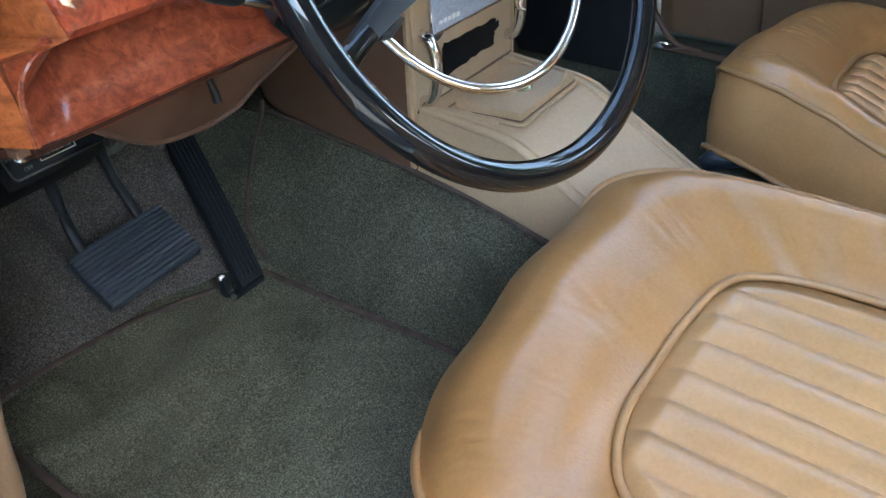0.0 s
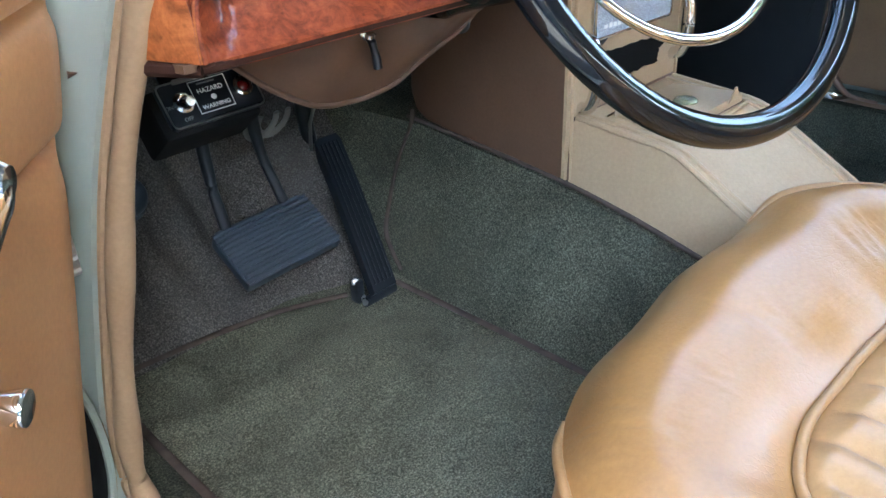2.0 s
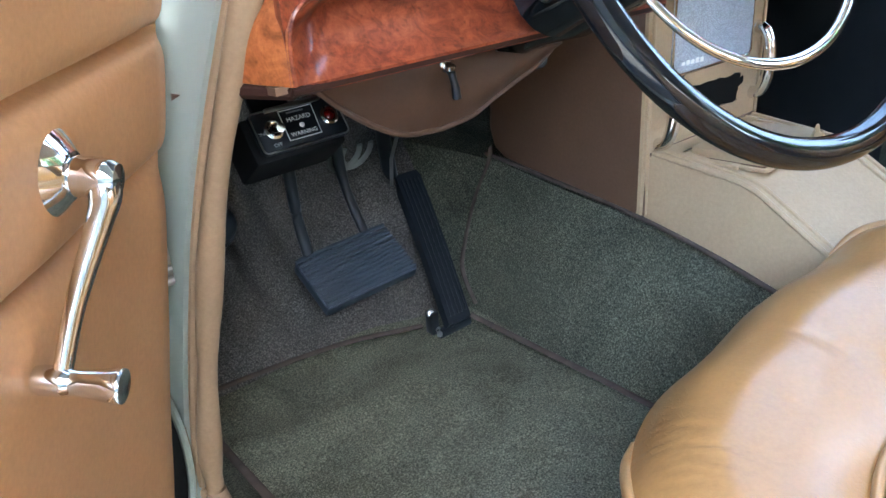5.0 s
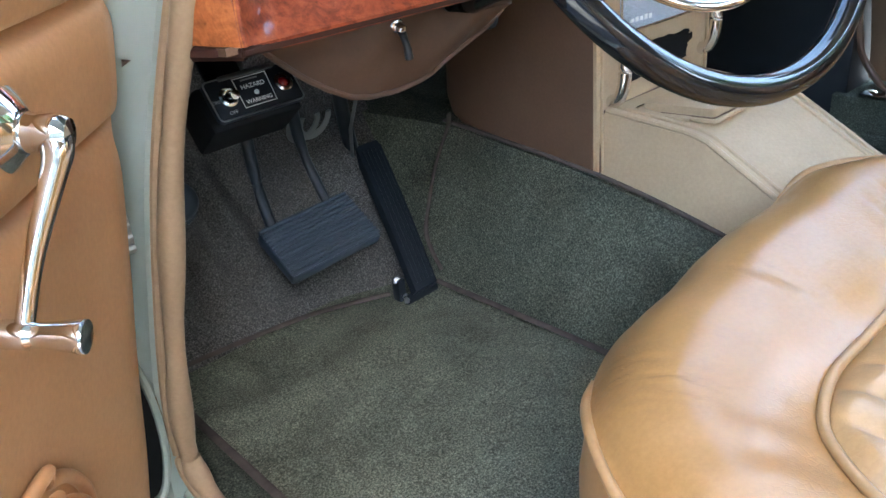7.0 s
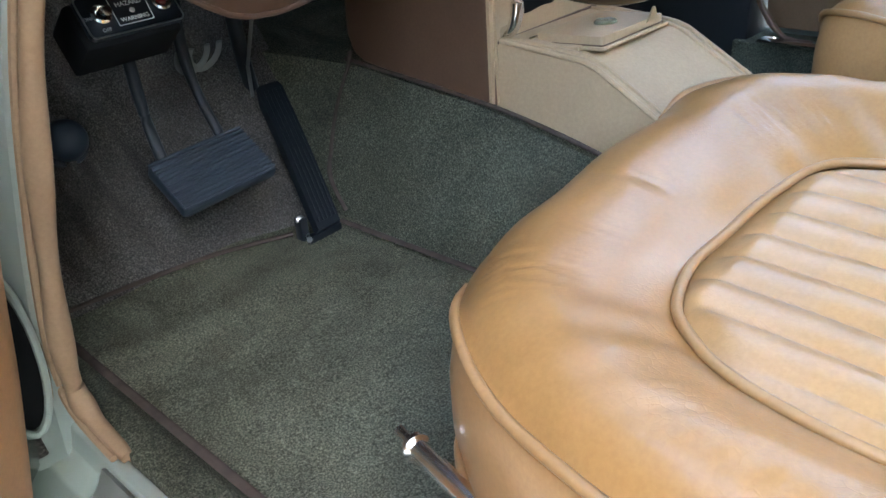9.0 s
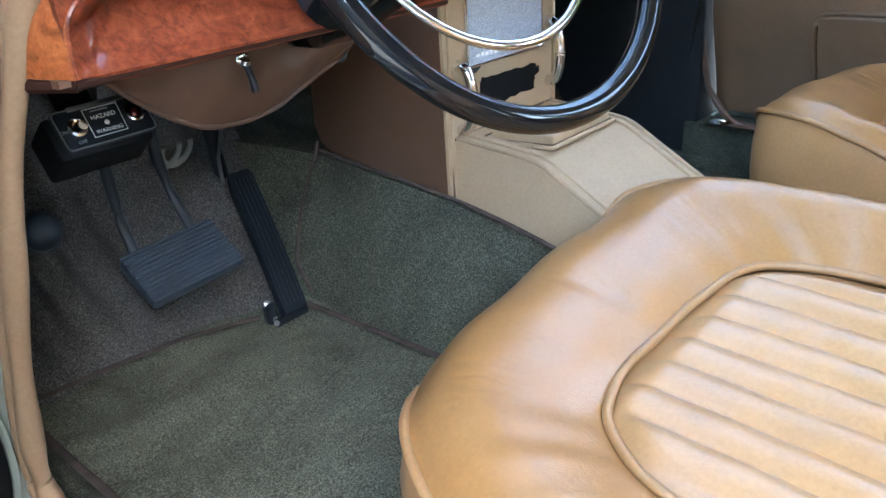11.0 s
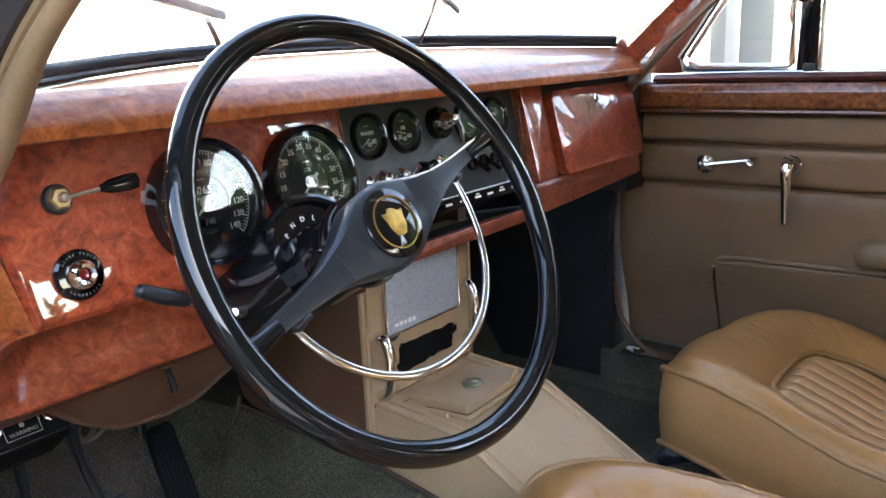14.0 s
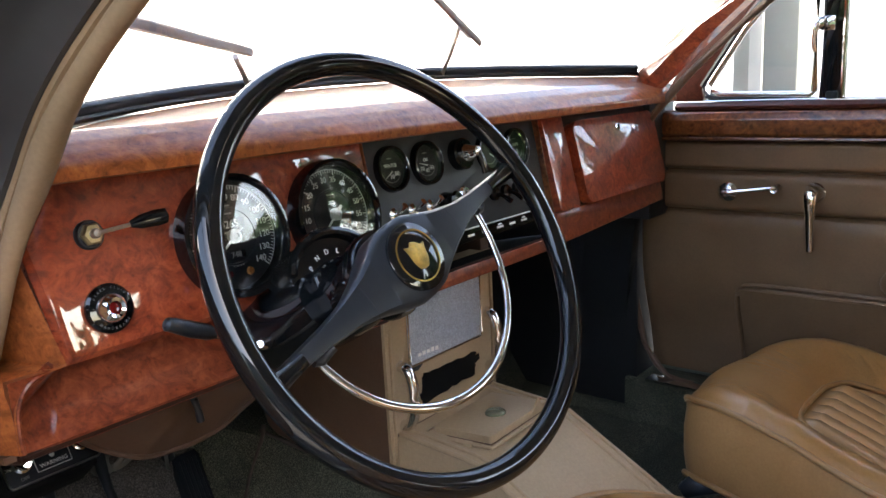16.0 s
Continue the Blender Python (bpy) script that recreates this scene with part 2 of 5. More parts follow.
def block(x0, x1, y0, y1, z0, z1, bevel=0.004, seg=2):
    bm = bmesh.new()
    bmesh.ops.create_cube(bm, size=1.0)
    for v in bm.verts:
        v.co = Vector(((x0 + x1) / 2 + v.co.x * (x1 - x0), (y0 + y1) / 2 + v.co.y * (y1 - y0), (z0 + z1) / 2 + v.co.z * (z1 - z0)))
    if bevel:
        bmesh.ops.bevel(bm, geom=bm.edges[:], offset=bevel, segments=seg, affect="EDGES", profile=0.5)
    return bm


def rings(loops, close=True, cap=True):
    """A skin over loops of points, one after another."""
    bm = bmesh.new()
    rows = [[bm.verts.new(p) for p in loop] for loop in loops]
    n = len(rows[0])
    for a, b in zip(rows, rows[1:]):
        for i in range(n if close else n - 1):
            j = (i + 1) % n
            bm.faces.new((a[i], a[j], b[j], b[i]))
    if cap and close:
        bm.faces.new(rows[0])
        bm.faces.new(rows[-1])
    return bm


def lathe(profile, seg=32, cap=True):
    """Turned about z: pairs of radius and height."""
    return rings([[(r * math.cos(2 * math.pi * i / seg), r * math.sin(2 * math.pi * i / seg), z) for i in range(seg)] for r, z in profile], cap=cap)


def smooth_line(points, per=8, closed=False):
    """A Catmull-Rom line through points."""
    p = [Vector(q) for q in points]
    out, n = [], len(p)
    for i in range(n if closed else n - 1):
        a, b, c, d = (p[(i + k) % n] if closed else p[min(max(i + k, 0), n - 1)] for k in (-1, 0, 1, 2))
        for k in range(per):
            t = k / per
            out.append(0.5 * (2 * b + (c - a) * t + (2 * a - 5 * b + 4 * c - d) * t * t + (3 * b - a - 3 * c + d) * t**3))
    if not closed:
        out.append(p[-1])
    return out


def tube(line, radius, seg=10, closed=False, flat=1.0, up=(0, 0, 1)):
    """A round bar along a line; radius may be a function of 0..1; flat squeezes it along up."""
    line = [Vector(q) for q in line]
    n, loops = len(line), []
    for i, q in enumerate(line):
        a, b = (line[i - 1], line[(i + 1) % n]) if closed else (line[max(i - 1, 0)], line[min(i + 1, n - 1)])
        d = (b - a).normalized()
        s = d.cross(Vector(up))
        s = s.normalized() if s.length > 1e-4 else d.orthogonal().normalized()
        w = s.cross(d)
        r = radius(i / max(n - 1, 1)) if callable(radius) else radius
        loops.append([q + r * (math.cos(2 * math.pi * k / seg) * s + flat * math.sin(2 * math.pi * k / seg) * w) for k in range(seg)])
    if closed:
        loops.append(loops[0])
        bm = rings(loops, cap=False)
        bmesh.ops.remove_doubles(bm, verts=bm.verts, dist=1e-6)
        return bm
    return rings(loops)


def extruded(outline, a, b, axis="x", bevel=0.0):
    """A flat outline carried from a to b along an axis; the outline gives the two other coordinates in xyz order."""
    def p(q, w):
        return {"x": (w, q[0], q[1]), "y": (q[0], w, q[1]), "z": (q[0], q[1], w)}[axis]
    bm = rings([[p(q, a) for q in outline], [p(q, b) for q in outline]])
    if bevel:
        bmesh.ops.bevel(bm, geom=bm.edges[:], offset=bevel, segments=2, affect="EDGES", profile=0.5, clamp_overlap=True)
    return bm


def rounded(x0, x1, z0, z1, r, seg=6):
    """A rounded rectangle, anticlockwise."""
    out = []
    for cx, cz, a in ((x1 - r, z0 + r, -90), (x1 - r, z1 - r, 0), (x0 + r, z1 - r, 90), (x0 + r, z0 + r, 180)):
        out += [(cx + r * math.cos(radians(a + 90 * k / seg)), cz + r * math.sin(radians(a + 90 * k / seg))) for k in range(seg + 1)]
    return out


def sheet(f, nu, nv, thick):
    """A surface f(u, v) with a thickness along its normal's far side."""
    bm = bmesh.new()
    e = 1e-3
    top, low = [], []
    for i in range(nu + 1):
        ra, rb = [], []
        for j in range(nv + 1):
            u, v = i / nu, j / nv
            p = Vector(f(u, v))
            u0, u1, v0, v1 = max(u - e, 0), min(u + e, 1), max(v - e, 0), min(v + e, 1)
            n = (Vector(f(u1, v)) - Vector(f(u0, v))).cross(Vector(f(u, v1)) - Vector(f(u, v0)))
            n = n.normalized() if n.length > 1e-12 else Vector((0, 0, 1))
            ra.append(bm.verts.new(p))
            rb.append(bm.verts.new(p - n * thick))
        top.append(ra)
        low.append(rb)
    for i in range(nu):
        for j in range(nv):
            bm.faces.new((top[i][j], top[i + 1][j], top[i + 1][j + 1], top[i][j + 1]))
            bm.faces.new((low[i][j], low[i][j + 1], low[i + 1][j + 1], low[i + 1][j]))
    for i in range(nu):
        for j in (0, nv):
            bm.faces.new((top[i][j], low[i][j], low[i + 1][j], top[i + 1][j]))
    for j in range(nv):
        for i in (0, nu):
            bm.faces.new((top[i][j], top[i][j + 1], low[i][j + 1], low[i][j]))
    return bm


def smoothstep(a, b, x):
    t = min(max((x - a) / (b - a), 0), 1)
    return t * t * (3 - 2 * t)


def lerp_at(pairs, x):
    """A value read off a line of (x, value) pairs."""
    for (a, p), (b, q) in zip(pairs, pairs[1:]):
        if x <= b:
            return p + (q - p) * min(max((x - a) / (b - a), 0), 1)
    return pairs[-1][1]


def writing(name, text, size, mat, parent, m, depth=0.0003):
    cu = bpy.data.curves.new(name, "FONT")
    cu.body, cu.size, cu.align_x, cu.align_y, cu.extrude = text, size, "CENTER", "CENTER", depth
    ob = new(name, cu)
    dg = bpy.context.evaluated_depsgraph_get()
    me = bpy.data.meshes.new_from_object(ob.evaluated_get(dg))
    bpy.data.objects.remove(ob)
    me.materials.clear()
    me.materials.append(mat)
    ob = new(name, me)
    ob.parent, ob.matrix_basis = parent, m
    return ob


# ---- the setting: yard, cabin shell, carpets ----
ground = tagged(part("ground", block(-60, 60, -60, 60, -0.3, 0.0, 0), CONCRETE), "grey asphalt yard under the car", "ground", kind="structure")
# Added white backdrop walls; the tall front one bounces light through the windscreen.
for nm, (x0, x1, y0, y1) in {"wall_added_front": (-14, 16, 9, 9.3), "wall_added_side": (14, 14.3, -14, 9), "wall_added_rear": (-14, 16, -14.3, -14)}.items():
    tagged(part(nm, block(x0, x1, y0, y1, 0, 8.0 if "front" in nm else 1.0 if "rear" in nm else 2.2, 0), PLASTER), "white plastered wall added as a bright backdrop", "wall", kind="structure")
# Added roof, out of view: holds sun and high sky off the cabin.
tagged(part("ceiling_sky_blocker", block(-1.35, 1.5, -5.0, 0.1, 2.75, 2.9, 0.0), GREY_POST), "unseen dark flat roof added to keep sky light off the car", "roof", kind="structure")
# Added wall, out of view: stops low light from behind on the left.
tagged(part("wall_light_blocker", block(-6.0, 0.4, -5.2, -5.0, 0, 2.9, 0.0), GREY_POST), "unseen dark wall added to block light from behind", "wall", kind="structure")
post = thing("post", "dark grey steel post standing outside beside the car", "post")
part("column", block(3.05, 3.35, 0.45, 0.74, 0, 2.75, 0.008), GREY_POST, post)
part("cover_strip", block(3.03, 3.05, 0.60, 0.66, 0, 2.75, 0.003), GREY_STRIP, post, "paler grey strip down the post")
part("foot_plate", block(2.95, 3.45, 0.35, 0.84, 0, 0.015, 0.003), GREY_POST, post)


def hedge(x0, x1, y0, y1, top, count):
    """Many small leaves on a ragged bank."""
    rnd = random.Random(4)
    vs, fs = [], []
    for _ in range(count):
        c = Vector((rnd.uniform(x0, x1), rnd.uniform(y0, y1), 0))
        c.z = rnd.uniform(0.05, top * (0.7 + 0.5 * noise.noise((c.x * 0.8, c.y * 0.8, 3))))
        r = Euler((rnd.uniform(0, 6), rnd.uniform(0, 6), rnd.uniform(0, 6))).to_matrix()
        s, k = rnd.uniform(0.08, 0.2), len(vs)
        vs += [c + r @ Vector(q) for q in ((-s, 0, 0), (0, -s * 0.45, 0.01), (s, 0, 0), (0, s * 0.45, 0.01))]
        fs.append((k, k + 1, k + 2, k + 3))
    me = bpy.data.meshes.new("hedge")
    me.from_pydata(vs, [], fs)
    me.materials.append(LEAF)
    return tagged(new("hedge", me), "green leafy hedge added out of direct view beyond the yard", "hedge", kind="stuff")


hedge(4.5, 7.5, -13, -6.3, 2.4, 4500)
# Added tall hedge: darkens what the small dials reflect.
hedge(4.5, 7.0, -5.4, -3.2, 4.6, 7000)
# Added hedge on the driver's side: blocks the low sky.
hedge(-8.5, -5.5, -12, 8, 3.6, 11000)

FLOOR, BEND = 0.265, 0.337


def carpet_sheet(x0, x1, y0, y1, z, thick=0.012, nu=40, nv=60):
    def f(u, v):
        x, y = x0 + (x1 - x0) * u, y0 + (y1 - y0) * v
        return (x, y, z + 0.005 * noise.noise((x * 6, y * 6, 1)))
    return sheet(f, nu, nv, thick)


def toe_f(x0, x1, folds):
    def f(u, v):
        x, d = x0 + (x1 - x0) * u, v * 0.42
        fold = folds * math.sin((x + 0.25 * d) * 115 + 1.5 * noise.noise((x * 9, d * 5, 2))) * smoothstep(0.0, 0.13, d) * (1 - smoothstep(-0.45, -0.35, x))
        y = BEND - 0.035 * smoothstep(-0.36, -0.24, x) * (1 - smoothstep(0.2, 0.4, x)) + d * 0.62
        return (x, y + fold + 0.005 * noise.noise((x * 7, d * 7, 4)), FLOOR + d * 0.95 - 0.004)
    return f


tagged(part("floor", carpet_sheet(-0.655, -0.15, -1.3, BEND + 0.01, FLOOR), CARPET_LIT), "olive grey cut-pile carpet on the driver's floor", "carpet", kind="structure")
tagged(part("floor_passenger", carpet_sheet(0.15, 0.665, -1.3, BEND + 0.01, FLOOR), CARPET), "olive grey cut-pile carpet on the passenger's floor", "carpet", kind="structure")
tagged(part("wall_toe_board", sheet(toe_f(-0.68, -0.17, 0.017), 110, 30, 0.012), CARPET_TOE), "brownish grey carpet sagging in folds up the driver's toe board", "carpet", kind="structure")
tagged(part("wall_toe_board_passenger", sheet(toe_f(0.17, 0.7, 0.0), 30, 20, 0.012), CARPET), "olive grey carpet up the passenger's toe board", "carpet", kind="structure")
tagged(part("wall_cowl", block(-0.74, 0.76, 0.262, 0.64, 0.945, 0.962, 0.004), PAINT), "painted cowl in front of the windscreen", "cowl", kind="structure")
tagged(part("wall_bulkhead", block(-0.72, 0.72, 0.585, 0.62, 0.2, 0.96, 0), BLACK_MATT), "dark bulkhead behind the dashboard", "bulkhead", kind="structure")
tagged(part("wall_kick_panel", extruded([(0.15, 0.24), (0.62, 0.24), (0.62, 0.95), (0.06, 0.95), (0.11, 0.6), (0.14, 0.4)], -0.78, -0.672, "x", 0.003), CARPET_TOE), "carpeted side of the driver's footwell", "wall", kind="structure")
# Blackened to stand for the dark of the footwell.
tagged(part("wall_kick_panel_passenger", extruded([(0.078, 0.2), (0.62, 0.2), (0.62, 0.95), (0.06, 0.95), (0.078, 0.6)], 0.655, 0.78, "x", 0.003), SHADE_BLACK), "side of the passenger's footwell, shade painted in as black", "wall", kind="structure")


def tunnel_f(u, v):
    y = -1.2 + 1.78 * u
    half_low, half_top = 0.213, 0.122
    top = lerp_at([(-1.2, 0.33), (-0.35, 0.365), (-0.14, 0.408), (0.06, 0.446), (0.33, 0.468), (0.6, 0.5)], y)
    grow = 1 + 0.75 * smoothstep(0.27, 0.56, y)
    a = v * 2 - 1
    k = abs(a)
    if k > 0.45:
        t = (k - 0.45) / 0.55
        x, z = half_top + (half_low - half_top) * t**1.25, top + (FLOOR - 0.012 - top) * t
    else:
        x, z = half_top * k / 0.45, top
    dip = 0.006 * noise.noise((y * 5, a * 3, 2))
    return (math.copysign(x * grow + dip, a), y, z)


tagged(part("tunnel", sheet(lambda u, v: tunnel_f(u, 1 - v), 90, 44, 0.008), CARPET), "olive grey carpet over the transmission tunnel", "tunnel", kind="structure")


def binding(name, points, label, r=0.0052, flat=0.45):
    return tagged(part(name, tube(smooth_line(points, 8), r, 8, flat=flat), BINDING), label, "carpet edge", kind="structure")


binding("trim_floor_binding", [(-0.616, -1.0, 0.272), (-0.616, 0.0, 0.272), (-0.616, 0.2, 0.272), (-0.615, 0.31, 0.274)], "dark brown bound carpet edge along the sill")
binding("trim_toe_binding", [(-0.61, 0.343, 0.274), (-0.5, 0.338, 0.272), (-0.40, 0.325, 0.271), (-0.33, 0.302, 0.27), (-0.29, 0.285, 0.27)], "dark brown bound edge where floor carpet meets toe board")
binding("trim_tunnel_binding", [(-0.226, 0.255, 0.274), (-0.218, 0.12, 0.272), (-0.212, -0.05, 0.271), (-0.21, -0.5, 0.271)], "dark brown bound carpet edge at the tunnel's foot")
binding("trim_tunnel_front_binding", [(-0.205, 0.268, 0.278), (-0.200, 0.300, 0.32), (-0.185, 0.308, 0.36), (-0.165, 0.306, 0.42), (-0.142, 0.30, 0.47), (-0.128, 0.31, 0.485)], "dark bound edge up the front of the tunnel", 0.0035, 0.6)
binding("trim_console_foot", [(-0.125, 0.325, 0.472), (-0.122, 0.18, 0.461), (-0.12, 0.06, 0.45), (-0.12, -0.05, 0.433), (-0.12, -0.16, 0.408), (-0.12, -0.3, 0.376)], "dark shadowed carpet edge under the console", 0.003, 1.0)


def sill(side, name):
    s = side
    ob = thing(name, "grey-green painted door sill with a carpeted inner edge", "door sill", kind="structure")
    part("carpet_edge", extruded([(s * 0.612, 0.2), (s * 0.666, 0.2), (s * 0.666, 0.284), (s * 0.632, 0.284), (s * 0.62, 0.272)], -1.3, 0.5, "y", 0.003), CARPET, ob)
    part("step", extruded([(s * 0.667, 0.15), (s * 0.80, 0.15), (s * 0.80, 0.2), (s * 0.765, 0.218), (s * 0.705, 0.224), (s * 0.685, 0.244), (s * 0.680, 0.272), (s * 0.667, 0.277)], -1.35, 0.52, "y", 0.003), PAINT, ob)
    part("tread_strip", extruded([(s * 0.682, 0.262), (s * 0.69, 0.245), (s * 0.708, 0.228), (s * 0.712, 0.231), (s * 0.694, 0.248), (s * 0.686, 0.264)], -1.3, 0.06, "y"), CHROME if s > 0 else STEEL, ob, "bright metal tread strip")
    return ob


sill(-1, "sill")
sill(1, "sill_passenger")

OPENING = [(-0.545, -0.146, 1.033), (-0.558, -0.02, 0.92), (-0.592, 0.022, 0.80), (-0.632, 0.062, 0.64), (-0.655, 0.088, 0.5), (-0.668, 0.108, 0.38), (-0.668, 0.118, 0.315)]
welt_pts = [(-0.47, -0.45, 1.25)] + OPENING + [(-0.667, 0.095, 0.288), (-0.667, 0.035, 0.279)]


def welt(name, side, label, mat, pts):
    line = smooth_line([(side * -x, y, z) for x, y, z in pts], 10)
    n = len(line)
    ob = thing(name, label, "welt", kind="structure")
    part("cord", tube(line, lambda t: (0.0102 if side < 0 else 0.0055) + 0.0015 * math.sin(t * 40) - (0.005 * smoothstep(0.9, 1.0, t) if side < 0 else 0.0), 14), mat, ob)
    part("seam", tube([q + Vector((side * -0.006, -0.006 * side * side, 0)) * -1.6 for q in line], 0.004, 8), mat, ob, "stitched outer flange")
    return ob


welt("trim_door_welt", -1, "tan cloth draught welt round the driver's door opening", WELT, welt_pts)
# Brown instead of the tan welt cloth: its shadow is put in as colour.
welt("trim_door_welt_passenger", 1, "cloth draught welt round the passenger's door opening, browned for shade", BROWN, welt_pts[:3] + [(-0.60, 0.04, 0.84), (-0.645, 0.082, 0.70), (-0.664, 0.084, 0.563), (-0.668, 0.076, 0.466), (-0.668, 0.056, 0.408), (-0.668, 0.014, 0.362), (-0.668, -0.04, 0.352)])


def pillar(side, name, label, skin):
    loops, upper = [], []
    for x, y, z in smooth_line([(0.47, -0.45, 1.25)] + [(-x, y, z) for x, y, z in OPENING[:6]] + [(0.674, 0.13, 0.2)], 8):
        w = 0.075 + 0.02 * smoothstep(0.9, 0.5, z)
        (loops if z < 0.86 else upper).append([(side * (x + dx), y + dy, z) for dx, dy in ((-0.004, 0.012), (-0.004, 0.12), (w + 0.03, 0.15), (w + 0.02, 0.06), (w, 0.042), (0.05, 0.034), (0.028, 0.024), (0.018, 0.01))])
    ob = thing(name, label, "door pillar", kind="structure")
    part("post_skin", rings(upper[-1:] + loops), skin, ob)
    if side < 0:
        part("upper_frame", rings(upper), PAINT_DARK, ob, "dark upper pillar")
    return ob


p_left = pillar(-1, "wall_hinge_pillar", "grey-green painted hinge pillar beside the open door", PAINT)
# The passenger's pillar is blackened for shade; the driver's keeps its paint.
pillar(1, "wall_hinge_pillar_passenger", "passenger's hinge pillar with shade painted in as black", SHADE_BLACK)
# Added filler block, black in place of the shadow beside the glovebox.
tagged(part("wall_dash_end", block(0.588, 0.70, 0.02, 0.14, 0.70, 0.925, 0.004), SHADE_BLACK), "black filler standing for the shadow at the dashboard's end", "trim", kind="structure")
tagged(part("wall_sill_rise", block(0.642, 0.76, -1.3, 0.1, 0.15, 0.350, 0.004), CARPET), "carpeted rise to the passenger's sill", "sill", kind="structure")
tagged(part("trim_sill_strip", block(0.636, 0.672, -1.0, 0.05, 0.3505, 0.358, 0.002), CHROME), "bright sill strip under the passenger door", "sill strip", kind="structure")
# the dark drain recess at the pillar's foot, and its bright catch
hole = [(0.023 * math.cos(a), 0.085 * math.sin(a)) for a in (2 * math.pi * i / 28 for i in range(28))]
part("recess", extruded(hole, -0.004, 0.004, "z", 0.001), BLACK_MATT, p_left, "dark oval recess", m=pose(-0.713, 0.118, 0.385, 90, 0, -8))
part("recess_lip", tube([(x * 1.1, y * 1.06, 0.003) for x, y in hole], 0.004, 8, closed=True), PAINT, p_left, m=pose(-0.713, 0.116, 0.385, 90, 0, -8))
catch = thing("door_check", "small bright metal door check on the pillar", "door check")
part("plate", block(-0.69, -0.672, 0.086, 0.096, 0.556, 0.59, 0.002), STEEL, catch)
for k in range(3):
    part("bar", tube([(-0.692, 0.084, 0.561 + 0.010 * k), (-0.674, 0.083, 0.563 + 0.010 * k)], 0.0032, 8), STEEL, catch)


def roof_f(u, v):
    x, y = -0.62 + 1.24 * u, -2.0 + 1.62 * v
    return (x, y, 1.37 - 0.14 * abs(x / 0.62) ** 3 - 0.12 * abs((y + 1.1) / 0.9) ** 3)


tagged(part("ceiling", sheet(roof_f, 20, 24, 0.03), HEADLINING), "pale cloth headlining under the roof", "ceiling", kind="structure")
tagged(part("wall_rear_header", block(-0.66, 0.68, -2.04, -2.0, 1.07, 1.33, 0), HEADLINING), "headlining above the back window", "wall", kind="structure")
tagged(part("wall_rear", block(-0.66, 0.68, -2.04, -2.0, 0.15, 0.885, 0), HEADLINING), "plain wall closing the cabin behind", "wall", kind="structure")
tagged(part("wall_rear_side", block(0.66, 0.7, -2.0, -1.02, 0.15, 0.965, 0), TAN_SHADED), "tan trimmed side behind the passenger door", "wall", kind="structure")
tagged(part("wall_rear_side_driver", block(-0.7, -0.66, -2.0, -1.12, 0.15, 0.92, 0), TAN_SHADED), "tan trimmed side behind the driver's door", "wall", kind="structure")
for s in (-1, 1):
    tagged(part("wall_centre_pillar" if s > 0 else "wall_centre_pillar_driver", tube([(s * 0.69, -1.10, 0.2), (s * 0.69, -1.10, 0.92), (s * 0.61, -1.08, 1.26)], 0.05, 10, flat=0.7), WELT), "tan covered centre pillar", "pillar", kind="structure")
    tagged(part("wall_rear_quarter" if s > 0 else "wall_rear_quarter_driver", extruded([(-1.28, 1.30), (-1.62, 0.975), (-2.04, 0.96), (-2.04, 1.3), (-1.6, 1.36), (-1.28, 1.36)], s * 0.64, s * 0.68, "x"), HEADLINING), "cloth covered rear quarter beside the back window", "wall", kind="structure")

# windscreen
def screen_base(x):
    """The foot of the windscreen: distance forward and height."""
    return 0.235 - 0.62 * x * x, 0.992 - 0.065 * x * x + 0.016 * x


def screen_f(u, v):
    x = -0.56 + 1.12 * u
    y, z = screen_base(x)
    return (x * (1 - 0.12 * v), y - 0.52 * v, z + 0.30 * v)


screen = thing("window_windscreen", "clear curved windscreen in a black rubber seal", "windscreen", kind="structure")
pane = part("pane", sheet(lambda u, v: screen_f(1 - u, v), 30, 12, 0.005), GLASS, screen)
pane.visible_shadow = False
seal_line = [Vector(screen_f(i / 60, 0)) for i in range(61)]
part("seal", tube([q + Vector((0, -0.006, 0.003)) for q in seal_line], 0.009, 10), RUBBER, screen, "black rubber seal")
part("seal_lip", tube([q + Vector((0, -0.010, -0.007)) for q in seal_line], 0.004, 8), BLACK_SATIN, screen, "black finishing strip")
for a, b, c, e in (((-0.47, 0.0, 1.05), (-0.207, 0.158, 1.029), (-0.236, 0.15, 1.024), (-0.175, 0.205, 0.985)), ((0.03, 0.075, 1.10), (0.23, 0.142, 1.038), (0.165, 0.13, 1.062), (0.205, 0.2, 0.99))):
    wip = thing("windscreen_wiper", "windscreen wiper with black blade resting on the glass", "wiper", "windscreen wipers")
    part("blade", tube([a, b], 0.004, 8, flat=1.5), WIPER, wip)
    part("frame_bar", tube([Vector(a) + Vector((0, 0.008, 0.008)), Vector(b) + Vector((-0.02, 0.006, 0.008))], 0.0025, 8), STEEL, wip)
    part("arm", tube([c, e], 0.0038, 8), STEEL, wip, "bright wiper arm")

